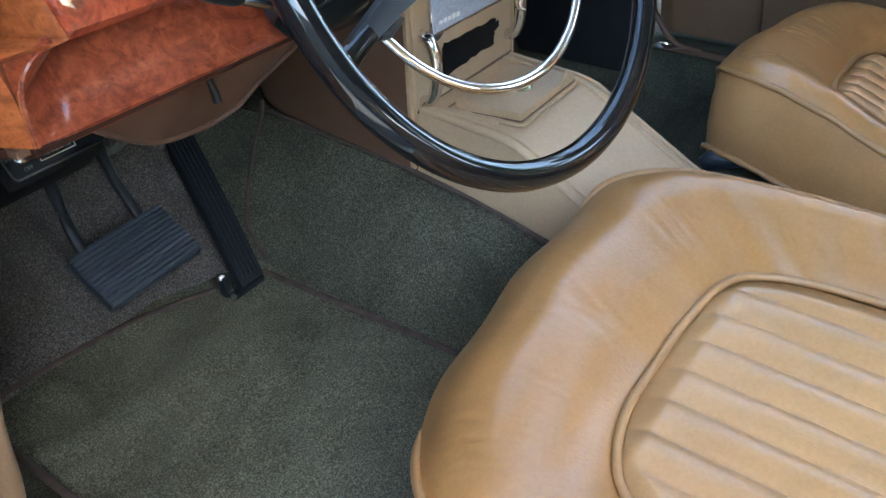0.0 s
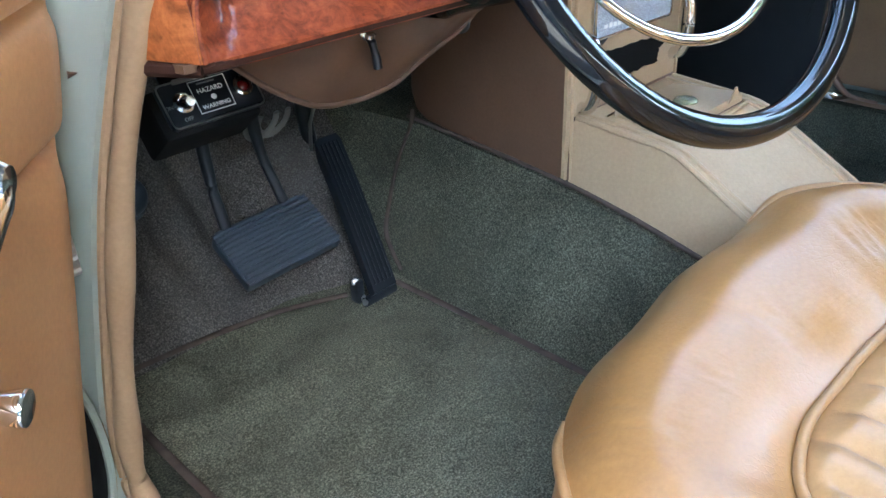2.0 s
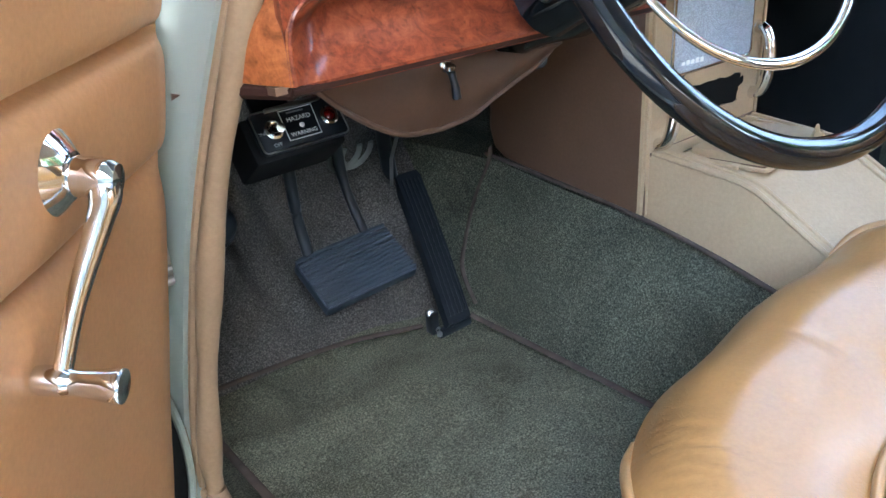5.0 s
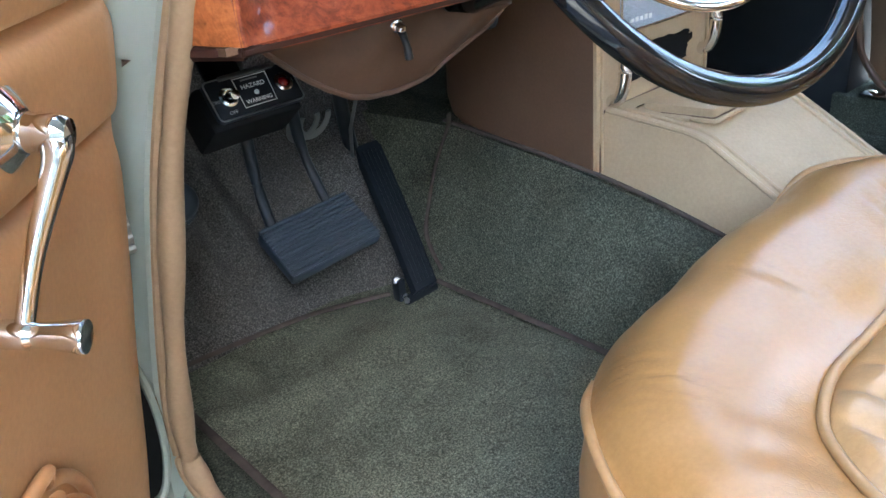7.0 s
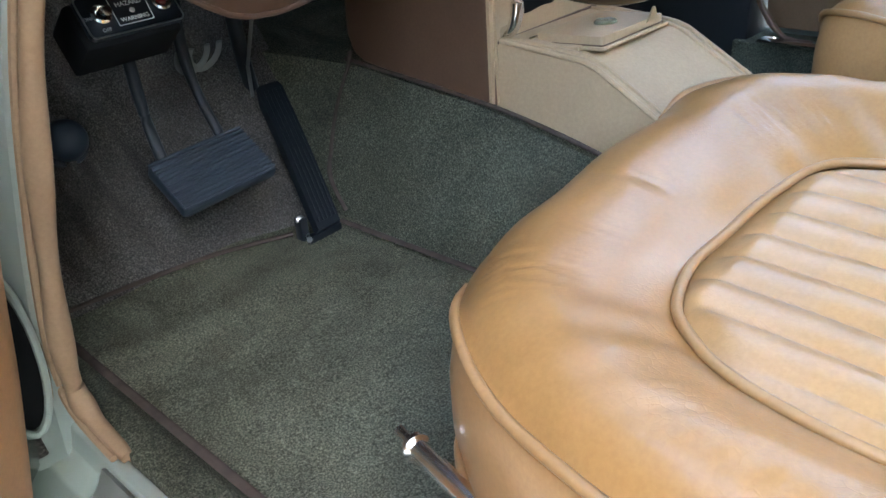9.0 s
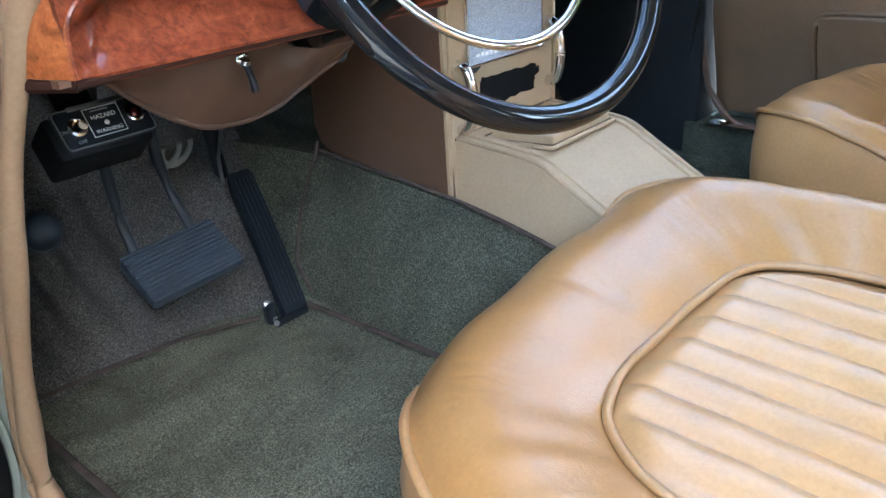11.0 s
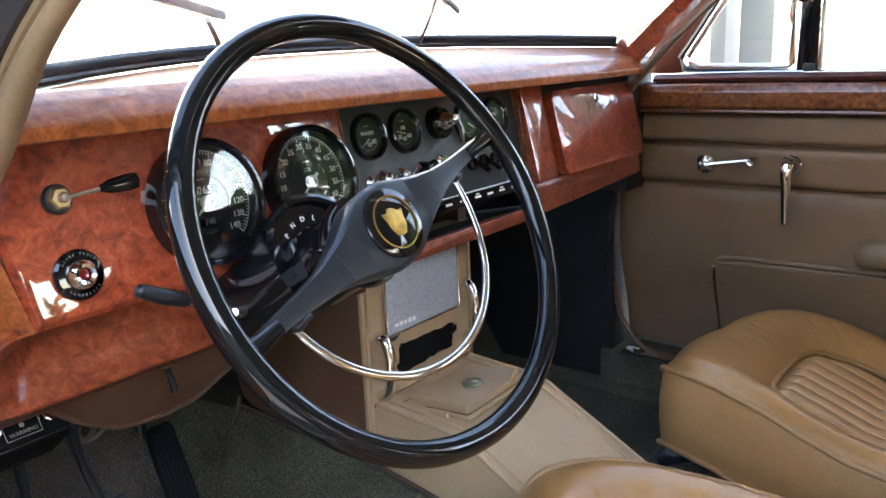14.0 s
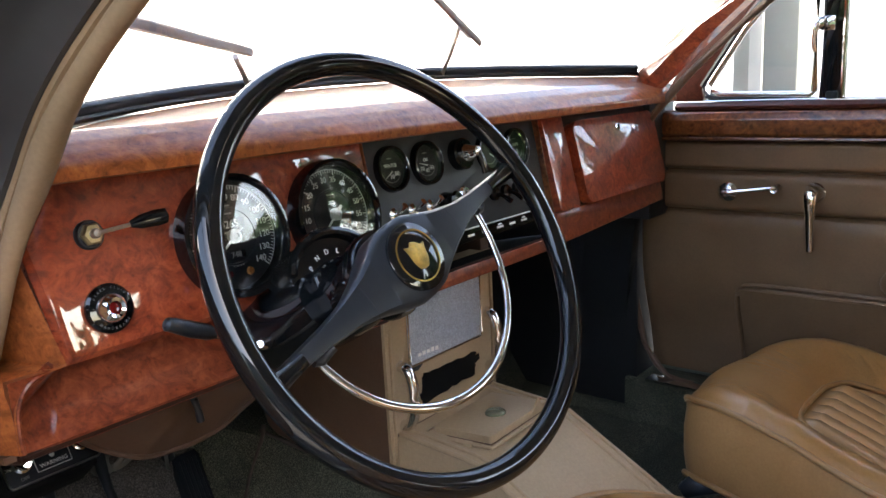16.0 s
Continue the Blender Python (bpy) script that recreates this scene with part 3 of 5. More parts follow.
# walnut strips up the windscreen pillars
for s, nm in ((1, "trim_screen_pillar"),):
    loops = []
    for x, y, z in smooth_line([(0.57, 0.02, 0.945), (0.572, -0.015, 0.975), (0.568, -0.135, 1.08), (0.50, -0.42, 1.29)], 8):
        loops.append([(s * (x - 0.008), y + 0.035, z + 0.012), (s * (x - 0.022), y + 0.012, z), (s * (x - 0.012), y - 0.012, z - 0.008), (s * (x + 0.01), y - 0.016, z - 0.01), (s * (x + 0.055), y + 0.02, z)])
    tagged(part(nm, rings(loops), WOOD), "glossy red walnut strip up the windscreen pillar", "pillar trim", kind="structure")

# ---- dashboard: local x across, y up the board, z out of it ----
DASH = pose(0, -0.002, 0.776, 79, 0, 0)
dash = thing("dashboard", "glossy red burr walnut dashboard with black centre panel", "dashboard", at=DASH)
DI = DASH.inverted()


def capping_f(u, v):
    x = -0.556 + 1.156 * u
    yb, zb = screen_base(x)
    yb -= 0.018
    zb -= 0.012
    crown = 0.006 * (1 - (x / 0.6) ** 2)
    prof = [(0.0, (0.03, 0.924)), (0.08, (-0.022, 0.921)), (0.10, (-0.026, 0.923)), (0.16, (-0.0265, 0.932)), (0.19, (-0.024, 0.9345)), (0.26, (-0.015, 0.942)), (0.34, (-0.001, 0.950)), (0.44, (0.02, 0.958))]
    for (a, p), (b, q) in zip(prof, prof[1:]):
        if v <= b:
            t = (v - a) / (b - a)
            return (x, p[0] + (q[0] - p[0]) * t, p[1] + (q[1] - p[1]) * t + crown * min(v / 0.44, 1) * 0.4)
    t = (v - 0.44) / 0.56
    return (x, 0.02 + (yb - 0.02) * t, 0.958 + crown * 0.4 + (zb - 0.958 - crown * 0.4) * (1.5 * t - 0.5 * t * t))


part("capping", sheet(lambda u, v: DI @ Vector(capping_f(u, v)), 60, 60, 0.007), WOOD_CAP, dash, "red burr walnut dashboard capping rail")
part("fascia", sheet(lambda u, v: (-0.163 - (0.38 + 0.022 * v) * (1 - u), -0.003 + 0.155 * v, -0.001 - 0.006 * smoothstep(0.007, 0.0, min(0.39 * u, 0.39 - 0.39 * u, 0.152 * v)) ** 1.5), 80, 60, 0.016), WOOD, dash, "driver's red burr walnut fascia")
part("fascia", extruded(rounded(0.214, 0.274, 0.0, 0.152, 0.006, 4), -0.03, 0.008, "z", 0.004), WOOD, dash, "narrow walnut strip beside the glovebox", m=pose(0, 0, 0.002, -2.5))
# Dark colour here paints the shadow in the gap round the lid.
part("fascia", extruded(rounded(0.277, 0.585, 0.0, 0.152, 0.006, 4), -0.03, -0.006, "z", 0.003), WOOD_GROOVE, dash, "board behind the glovebox lid, darkened for the gap's shadow")
lid = part("glovebox_lid", extruded(rounded(0.287, 0.579, 0.0, 0.132, 0.018, 6), -0.004, 0.0145, "z", 0.006), WOOD, dash, "closed red burr walnut glovebox lid", m=pose(0, 0, 0.003, -2.5))
part("lock", lathe([(0, 0), (0.007, 0), (0.007, 0.003), (0.005, 0.004), (0, 0.004)], 20), CHROME, lid, "chrome lock barrel", m=pose(0.431, 0.112, 0.0135))
part("key_slot", block(-0.0008, 0.0008, -0.003, 0.003, 0.004, 0.0048, 0), BLACK_MATT, lid, m=pose(0.431, 0.112, 0.0135))
panel = part("centre_panel", extruded(rounded(-0.160, 0.211, 0.0, 0.150, 0.004, 4), -0.022, -0.011, "z", 0.002), PANEL_BLACK, dash, "black leathercloth instrument panel")
part("panel_end", block(0.2105, 0.2135, 0.0, 0.15, -0.03, -0.002, 0.0005), WOOD_DARK, dash, "dark walnut edge")
# Added golden strip paints the reflection along the fascia's edge.
part("edge_gleam", block(-0.1625, -0.1595, 0.0, 0.148, -0.012, -0.004, 0.001), WOOD_LIGHT, dash, "golden strip standing for the reflection on the edge")


def cheek_edge(s):
    """The outline where the end cheek meets the recessed rail and then the fascia, from the bottom up: across and height."""
    return smooth_line([(-0.588, 0, 0.713), (-0.5885, 0, 0.735), (-0.586, 0, 0.752), (-0.579, 0, 0.764), (-0.566, 0, 0.7715), (-0.545, 0, 0.7735), (-0.5445, 0, 0.778), (-0.549, 0, 0.80), (-0.558, 0, 0.845), (-0.566, 0, 0.885), (-0.572, 0, 0.925)], 6)[min(int(s * 60 + 0.5), 60)]


def cheek_f(u, v):
    e = cheek_edge(v)
    x = e.x - 0.036 * u
    z = e.z + 0.004 * u
    back = max(z - 0.776, 0) * 0.194 + 0.062 * u**1.25
    return DI @ Vector((x, 0.0 + back, z))


def lower_f(u, v):
    """Concave rail: tucked under the fascia, coming forward at its lower edge."""
    x = -0.590 + 0.427 * u
    z = 0.773 - 0.060 * v
    deep = 0.036 * math.cos(0.5 * math.pi * v) ** 0.8 if v < 1 else 0.0
    side = smoothstep(0.0, 0.045, x + 0.590 - max(0, 0.030 * (1 - v / 0.35)) * (v < 0.35))
    return DI @ Vector((x, 0.001 + deep * side, z))


part("lower_rail", sheet(lambda u, v: lower_f(1 - u, v), 70, 30, 0.008), WOOD_LOW, dash, "orange-red burr walnut lower rail")
part("rail_edge", tube([DI @ Vector(q) for q in ((-0.588, 0.0065, 0.7092), (-0.55, 0.0065, 0.7092), (-0.163, 0.0065, 0.7092))], 0.005, 8), WOOD_GROOVE, dash, "dark lower edge of the rail")
part("rail_bead", tube([DI @ (cheek_edge(k / 60) + Vector((0.0015, 0.0012, 0))) for k in range(25)], 0.0022, 8), WOOD_LOW, dash, "raised walnut bead round the lower rail")
part("cheek", sheet(lambda u, v: cheek_f(1 - u, v), 16, 60, 0.012), WOOD_LIGHT, dash, "golden walnut end cheek")
part("cheek_foot", tube([DI @ Vector(q) for q in ((-0.584, 0.008, 0.7085), (-0.607, 0.038, 0.7095), (-0.624, 0.070, 0.7115))], 0.0068, 8), WOOD_GROOVE, dash, "dark lower edge of the cheek")
part("lower_rail", extruded(rounded(-0.2, 0.215, -0.049, -0.031, 0.006, 4), -0.02, 0.008, "z", 0.003), WOOD_LOW, dash, "walnut rail under the parcel shelf")
part("lower_rail", extruded([(0.19, -0.049), (0.585, -0.034), (0.585, 0.0), (0.214, 0.0), (0.208, -0.012)], -0.02, 0.002, "z", 0.003), WOOD_LOW, dash, "walnut rail below the glovebox")
part("shelf", block(-0.172, 0.215, -0.035, -0.03, -0.22, -0.01, 0.001), BLACK_MATT, dash, "black parcel shelf")
part("shelf_top", block(-0.172, 0.215, -0.0045, -0.0025, -0.22, -0.012, 0.0), BLACK_MATT, dash)
part("shelf_back", block(-0.2, 0.25, -0.05, 0.15, -0.235, -0.22, 0.001), BLACK_MATT, dash)
part("dash_back", block(-0.56, 0.585, -0.02, 0.15, -0.25, -0.24, 0.001), BLACK_MATT, dash)


def big_gauge(name, x, y, label, marks, numbers, first, per, needle):
    """A five-inch dial: deep black bezel, white scale, hub, needle and glass."""
    g = part(name, lathe([(0.050, 0.001), (0.0535, 0.014), (0.056, 0.018), (0.0595, 0.017), (0.0605, 0.010), (0.060, -0.012), (0.05, -0.012), (0.05, 0.001)], 64, cap=False), BLACK, dash, label, m=pose(x, y, 0))
    part("dial", lathe([(0, 0.0), (0.051, 0.0), (0.051, 0.003), (0, 0.003)], 64), DIAL, g)
    part("inner_ring", lathe([(0.026, 0.003), (0.0265, 0.0042), (0.028, 0.0042), (0.0285, 0.003)], 48, cap=False), BLACK_SATIN, g)
    bm = bmesh.new()
    for k in range(marks * 5 + 1):
        a = radians(first + k * per / 5)
        long = k % 5 == 0
        q = bmesh.ops.create_cube(bm, size=1.0)["verts"]
        m = Matrix.Rotation(-a, 4, "Z") @ Matrix.Translation((0, 0.0465 if long else 0.0475, 0.0033)) @ Matrix.Diagonal((0.0010 if long else 0.0005, 0.006 if long else 0.0036, 0.0004, 1))
        bmesh.ops.transform(bm, matrix=m, verts=q)
    part("scale", bm, WHITE, g, "white scale marks", smooth=False)
    part("scale_ring", tube([(0.0495 * math.sin(radians(first + per * marks * i / 60)), 0.0495 * math.cos(radians(first + per * marks * i / 60)), 0.0033) for i in range(61)], 0.00035, 5), WHITE, g)
    for k, word in enumerate(numbers):
        a = radians(first + per * k)
        writing("numeral", word, 0.0088, WHITE, g, pose(0.0375 * math.sin(a), 0.0385 * math.cos(a), 0.0033))
    a = radians(needle)
    part("needle", tube([(-0.012 * math.sin(a), -0.012 * math.cos(a), 0.007), (0.04 * math.sin(a), 0.04 * math.cos(a), 0.007)], lambda t: 0.0016 * (1.15 - t), 8), WHITE, g, "white pointer")
    part("hub_cap", lathe([(0, 0.004), (0.0068, 0.004), (0.0068, 0.009), (0.0052, 0.011), (0.0028, 0.0112), (0.0022, 0.009), (0, 0.009)], 28), HUB, g, "pale round hub cap")
    glass = part("glass", lathe([(0, 0.0125), (0.0525, 0.0125), (0.0525, 0.0135), (0, 0.0135)], 48), GLASS, g, smooth=False)
    glass.visible_shadow = False
    return g


speedo = big_gauge("speedometer", -0.366, 0.071, "round black speedometer to 140 miles per hour", 14, [str(10 * k) for k in range(15)], -135, 19.2, -128)
rev = big_gauge("rev_counter", -0.232, 0.0705, "round black rev counter dial", 12, [str(5 * k) for k in range(13)], -134, 21, -130)
part("odometer", block(-0.0165, 0.0165, 0.0075, 0.0165, 0.003, 0.0036, 0.0003), BLACK, speedo)
writing("digits", "0265", 0.0105, WHITE, speedo, pose(-0.001, 0.0118, 0.0039))
part("trip_window", block(-0.011, 0.011, -0.0215, -0.0145, 0.003, 0.0036, 0.0003), BLACK, speedo)
writing("digits", "748", 0.008, GREY_BAR, speedo, pose(0, -0.018, 0.0039))
writing("unit", "MPH", 0.0062, GREY_BAR, speedo, pose(0.0, -0.0275, 0.0035))
for gx, gy, w in ((-0.003, 0.030, 0.014), (-0.001, 0.0225, 0.011), (-0.005, 0.0045, 0.01)):
    part("marking", block(gx - w / 2, gx + w / 2, gy - 0.0008, gy + 0.0008, 0.003, 0.0034, 0), GREY_BAR, speedo, "small grey marking", smooth=False)
part("tell_tale", lathe([(0, 0.003), (0.0042, 0.003), (0.0034, 0.005), (0, 0.0056)], 18), AMBER, speedo, "amber tell-tale", m=pose(0.012, -0.036, 0))
part("tell_tale", lathe([(0, 0.003), (0.0036, 0.003), (0.003, 0.005), (0, 0.0054)], 18), RED, speedo, "dull red tell-tale", m=pose(-0.012, -0.035, 0))
part("lamp_hole", lathe([(0, 0.003), (0.0032, 0.003), (0.003, 0.0042), (0, 0.0036)], 16), BLACK_MATT, speedo, m=pose(-0.001, 0.0355, 0))
for gx, gy, w in ((0.0, 0.022, 0.010), (0.0, 0.0145, 0.008), (0.0, 0.012, 0.01)):
    part("marking", block(gx - w / 2, gx + w / 2, gy - 0.0008, gy + 0.0008, 0.003, 0.0034, 0), GREY_BAR, rev, "small grey marking", smooth=False)
part("clock_sector", extruded([(0, 0), (0.026, -0.001), (0.022, -0.014), (0.006, -0.006)], 0.003, 0.0035, "z"), BROWN_MARK, rev, "brown sector on the dial")


def small_gauge(x, word, numbers, needle):
    g = part("gauge", lathe([(0.0225, -0.002), (0.0235, 0.006), (0.025, 0.0085), (0.0275, 0.008), (0.0285, 0.003), (0.0282, -0.012), (0.022, -0.012), (0.022, -0.002)], 48, cap=False), BLACK, dash, "small round black gauge", m=pose(x, 0.1085, -0.011))
    part("dial", lathe([(0, -0.004), (0.023, -0.004), (0.023, 0.001), (0, 0.001)], 40), DIAL, g)
    if word:
        writing("word", word, 0.0066, WHITE, g, pose(0, 0.004, 0.0014))
    part("marking", block(-0.004, 0.004, 0.012, 0.0136, 0.001, 0.0014, 0), GREY_BAR, g, "small grey marking", smooth=False)
    for k, w in enumerate(numbers):
        writing("numeral", w, 0.0078, WHITE, g, pose(-0.009 + 0.018 * (k / max(len(numbers) - 1, 1)), -0.0065 - 0.003 * (k % 2), 0.0014))
    part("scale_ring", tube([(0.0165 * math.sin(radians(a)), 0.0165 * math.cos(radians(a)), 0.0012) for a in range(110, 255, 6)], 0.0004, 5), GREY_BAR, g, "white scale arc")
    a = radians(needle)
    part("needle", tube([(0, -0.003, 0.003), (0.016 * math.sin(a), -0.003 + 0.016 * math.cos(a), 0.003)], lambda t: 0.0009 * (1.2 - t), 6), WHITE, g, "white pointer")
    gl = part("glass", lathe([(0, 0.0055), (0.0234, 0.0055), (0.0234, 0.0062), (0, 0.0062)], 32), GLASS, g, smooth=False)
    gl.visible_shadow = False
    return g


for x, word, nums, nd in ((-0.115, "WATER", ("", "70", "80"), -120), (-0.049, "OIL", ("20", "40", "60"), -75), (0.0865, "", ("", ""), 120), (0.153, "AMPS", ("", "0", ""), 180)):
    small_gauge(x, word, nums, nd)
# rotary light switch in the middle of the panel
sw = part("light_switch", lathe([(0, -0.012), (0.021, -0.012), (0.021, 0.001), (0.0185, 0.003), (0, 0.003)], 40), BLACK, dash, "black rotary light switch with a lever", m=pose(0.019, 0.112, 0))
part("boss", lathe([(0, 0.003), (0.012, 0.003), (0.012, 0.008), (0.0075, 0.018), (0.0065, 0.024), (0, 0.026)], 28), CHROME, sw, "chrome boss")
part("lever", tube([(0.001, 0.002, 0.022), (0.006, -0.012, 0.024), (0.010, -0.03, 0.022)], lambda t: 0.0042 + 0.0018 * t, 12, flat=0.7), BLACK, sw, "black lever")
for x, kind in ((-0.128, 0), (-0.094, 0), (-0.06, 0), (-0.027, 1), (0.010, 2), (0.045, 0), (0.080, 3), (0.108, 3), (0.136, 3)):
    if kind == 0:
        s = part("toggle_switch", lathe([(0, -0.012), (0.0085, -0.012), (0.0085, -0.006), (0.006, -0.004), (0.0052, -0.003), (0, -0.003)], 24), CHROME, dash, "chrome collared toggle switch", m=pose(x, 0.054, 0))
        part("lever", tube([(0, 0, -0.004), (0.0005, 0.004, 0.006), (0.001, 0.009, 0.013)], lambda t: 0.0022 + 0.0018 * t, 10), CHROME, s, "chrome lever")
    elif kind == 1:
        s = part("cigar_lighter", lathe([(0, -0.012), (0.0115, -0.012), (0.0115, -0.005), (0.0095, 0.0), (0.0095, 0.008), (0.011, 0.011), (0.009, 0.014), (0, 0.015)], 28), BLACK, dash, "black pull knob", m=pose(x, 0.056, 0))
    elif kind == 2:
        s = part("ignition_lock", lathe([(0, -0.012), (0.0115, -0.012), (0.0115, -0.004), (0.009, -0.001), (0, -0.001)], 28), CHROME, dash, "chrome ignition lock", m=pose(x, 0.059, 0))
        part("key_slot", block(-0.001, 0.001, -0.005, 0.005, -0.001, -0.0004, 0), BLACK_MATT, s)
    else:
        s = part("toggle_switch", lathe([(0, -0.012), (0.0095, -0.012), (0.0095, -0.005), (0.006, -0.002), (0, -0.002)], 20), BLACK, dash, "black toggle switch", m=pose(x, 0.05, 0))
        part("lever", tube([(0, 0, -0.004), (0.0, -0.006, 0.008), (0.001, -0.014, 0.017)], lambda t: 0.003 + 0.002 * t, 10, flat=0.7), BLACK, s)
strip = part("label_strip", block(-0.155, 0.207, -0.004, 0.012, -0.011, -0.006, 0.001), BLACK, dash, "black strip of switch labels")
part("strip_line", block(-0.155, 0.207, 0.0125, 0.0135, -0.011, -0.0058, 0), WHITE, strip, "thin white line", smooth=False)
for k, x in enumerate((-0.135, -0.1, -0.066, -0.03, 0.008, 0.04, 0.075, 0.105, 0.135, 0.168)):
    part("label_bar", block(x - 0.007, x + 0.007, 0.0025, 0.0055, -0.006, -0.0055, 0), WHITE, strip, "small white lettering as a bar", smooth=False)
    if k in (6, 8):
        part("label_bar", block(x - 0.004, x + 0.004, 0.0068, 0.0088, -0.006, -0.0055, 0), WHITE, strip, smooth=False)

# choke switch and brake warning lamp on the driver's board
choke = part("lever_switch", lathe([(0, 0), (0.0125, 0), (0.0125, 0.003), (0.011, 0.005), (0, 0.005)], 32), BLACK_SATIN, dash, "lever switch with hexagonal nut", m=pose(-0.5025, 0.098, 0))
part("nut", lathe([(0, 0.006), (0.0098, 0.005), (0.0098, 0.009), (0.008, 0.011), (0, 0.011)], 6), BRASS, choke, "brassy hexagonal nut", smooth=False)
part("ball", lathe([(0, 0.011), (0.0042, 0.0105), (0.0045, 0.014), (0.003, 0.017), (0, 0.018)], 20), STEEL, choke)
part("stem", tube([(0.003, 0, 0.016), (0.045, 0.003, 0.021)], 0.0018, 8), STEEL, choke)
part("lever", tube([(0.028, 0.002, 0.02), (0.036, 0.0025, 0.021), (0.052, 0.0035, 0.022), (0.061, 0.004, 0.022), (0.063, 0.004, 0.022)], lambda t: (0.0028, 0.0058, 0.0072, 0.0066, 0.003)[min(int(t * 4.99), 4)], 12, flat=0.55, up=(0, 0, 1)), BLACK, choke, "flat black paddle")
lamp = part("warning_lamp", lathe([(0, 0), (0.0212, 0), (0.0212, 0.003), (0.019, 0.0052), (0.011, 0.006), (0, 0.006)], 44), BLACK, dash, "round black brake warning lamp", m=pose(-0.5, 0.0345, 0))
part("collar", lathe([(0.0052, 0.009), (0.0056, 0.0125), (0.0085, 0.0138), (0.011, 0.0112), (0.0132, 0.0074), (0.0132, 0.005), (0.0055, 0.005)], 32, cap=False), CHROME, lamp, "chrome collar")
part("lens", lathe([(0, 0.006), (0.0058, 0.006), (0.0048, 0.009), (0, 0.0105)], 24), RED, lamp, "red lens")
for word, mid, step in (("BRAKE FLUID", 90, -10.5), ("HANDBRAKE", -90, 11.5)):
    for k, ch in enumerate(word):
        a = mid + (k - (len(word) - 1) / 2) * step
        writing("letter", ch, 0.0030, LAMP_MARK, lamp, pose(0.0172 * math.cos(radians(a)), 0.0172 * math.sin(radians(a)), 0.0062, 0, 0, a - 90 if mid > 0 else a + 90))

# ---- steering wheel and column: local z points at the driver ----
WHEEL = Matrix(((0.9977, 0.0314, -0.0603, -0.3076), (-0.068, 0.4611, -0.8845, -0.1687), (0, 0.8866, 0.4622, 0.8305), (0, 0, 0, 1)))
wheel = thing("steering_wheel", "large thin black two-spoke steering wheel with chrome horn ring", "steering wheel", at=WHEEL)
RIM = WHEEL.inverted() @ Matrix(((0.9977, 0.0314, -0.0603, -0.3037), (-0.068, 0.4611, -0.8845, -0.1725), (0, 0.8866, 0.4622, 0.8295), (0, 0, 0, 1)))
part("rim", tube([(0.1955 * math.cos(2 * math.pi * i / 120), 0.1955 * math.sin(2 * math.pi * i / 120), 0) for i in range(120)], 0.0113, 16, closed=True, flat=0.92), BLACK, wheel, "glossy black rim", m=RIM)
TURN = 20
part("horn_ring", tube([(0.130 * math.cos(radians(a)), 0.130 * math.sin(radians(a)), -0.016 + 0.004 * math.cos(radians((a + 71) * 2))) for a in range(-160, 19, 2)], lambda t: 0.0036 + 0.0008 * math.sin(math.pi * t), 12, flat=0.8), CHROME, wheel, "chrome half-circle horn ring")


def spoke_width(a):
    return lerp_at([(0, 0.037), (0.02, 0.0355), (0.04, 0.0275), (0.06, 0.020), (0.09, 0.0125), (0.12, 0.009), (0.15, 0.0075), (0.185, 0.0065)], abs(a))


def spoke_loft(a0, a1, n):
    loops = []
    for i in range(n + 1):
        a = a0 + (a1 - a0) * i / n
        w = spoke_width(a)
        top = 0.004 - 0.006 * smoothstep(0.05, 0.15, abs(a)) + 0.002 * smoothstep(0.15, 0.185, abs(a))
        low = -0.024 + 0.016 * smoothstep(0.02, 0.1, abs(a))
        loops.append([(a, b * w, z) for b, z in ((-1, low), (-1.04, top - 0.006), (-0.97, top - 0.0025), (-0.86, top), (0, top + 0.0015), (0.86, top), (0.97, top - 0.0025), (1.04, top - 0.006), (1, low))])
    return rings(loops)


SPOKES = pose(0, 0, 0, 0, 0, TURN)
hub = part("hub", spoke_loft(-0.07, 0.07, 40), BLACK_SATIN, wheel, "satin black padded hub", m=SPOKES)
part("spoke", spoke_loft(0.0702, 0.190, 24), BLACK_SATIN, wheel, m=SPOKES)
part("spoke", spoke_loft(-0.0702, -0.190, 24), BLACK_SATIN, wheel, m=SPOKES)
for s in (1, -1):
    part("spoke_root", tube([(s * 0.15, -0.001, -0.003), (s * 0.17, -0.001, -0.002), (s * 0.192, 0, 0)], lambda t: 0.006 + 0.004 * t * t, 12, flat=0.6), BLACK, wheel, m=SPOKES)
    part("ring_bracket", tube([(s * 0.118, -0.010, -0.008), (s * 0.131, -0.013, -0.014), (s * 0.137, -0.009, -0.014)], 0.0042, 10), BLACK_SATIN, wheel, m=SPOKES)
badge = part("badge", lathe([(0, 0.004), (0.0315, 0.004), (0.0318, 0.0075), (0.0295, 0.009), (0.0, 0.0105)], 56), BLACK, hub, "black domed badge")
part("gold_ring", lathe([(0.0232, 0.0096), (0.0232, 0.0102), (0.0246, 0.0101), (0.0246, 0.0094)], 56, cap=False), GOLD, hub, "thin gold ring")
crest = [(0.0, -0.0135), (0.0055, -0.0125), (0.0095, -0.006), (0.0105, 0.002), (0.0125, 0.0095), (0.0075, 0.0085), (0.002, 0.0125), (-0.0035, 0.0135), (-0.0065, 0.0095), (-0.0125, 0.0105), (-0.0105, 0.003), (-0.0092, -0.005), (-0.005, -0.012)]
part("crest", rings([[(x * k, y * k, z) for x, y in crest] for k, z in ((1.0, 0.0098), (0.95, 0.0112), (0.7, 0.0126), (0.3, 0.0132))]), GOLD_RELIEF, hub, "plain raised gold crest", m=pose(0, 0, 0, 0, 0, -TURN + 8))

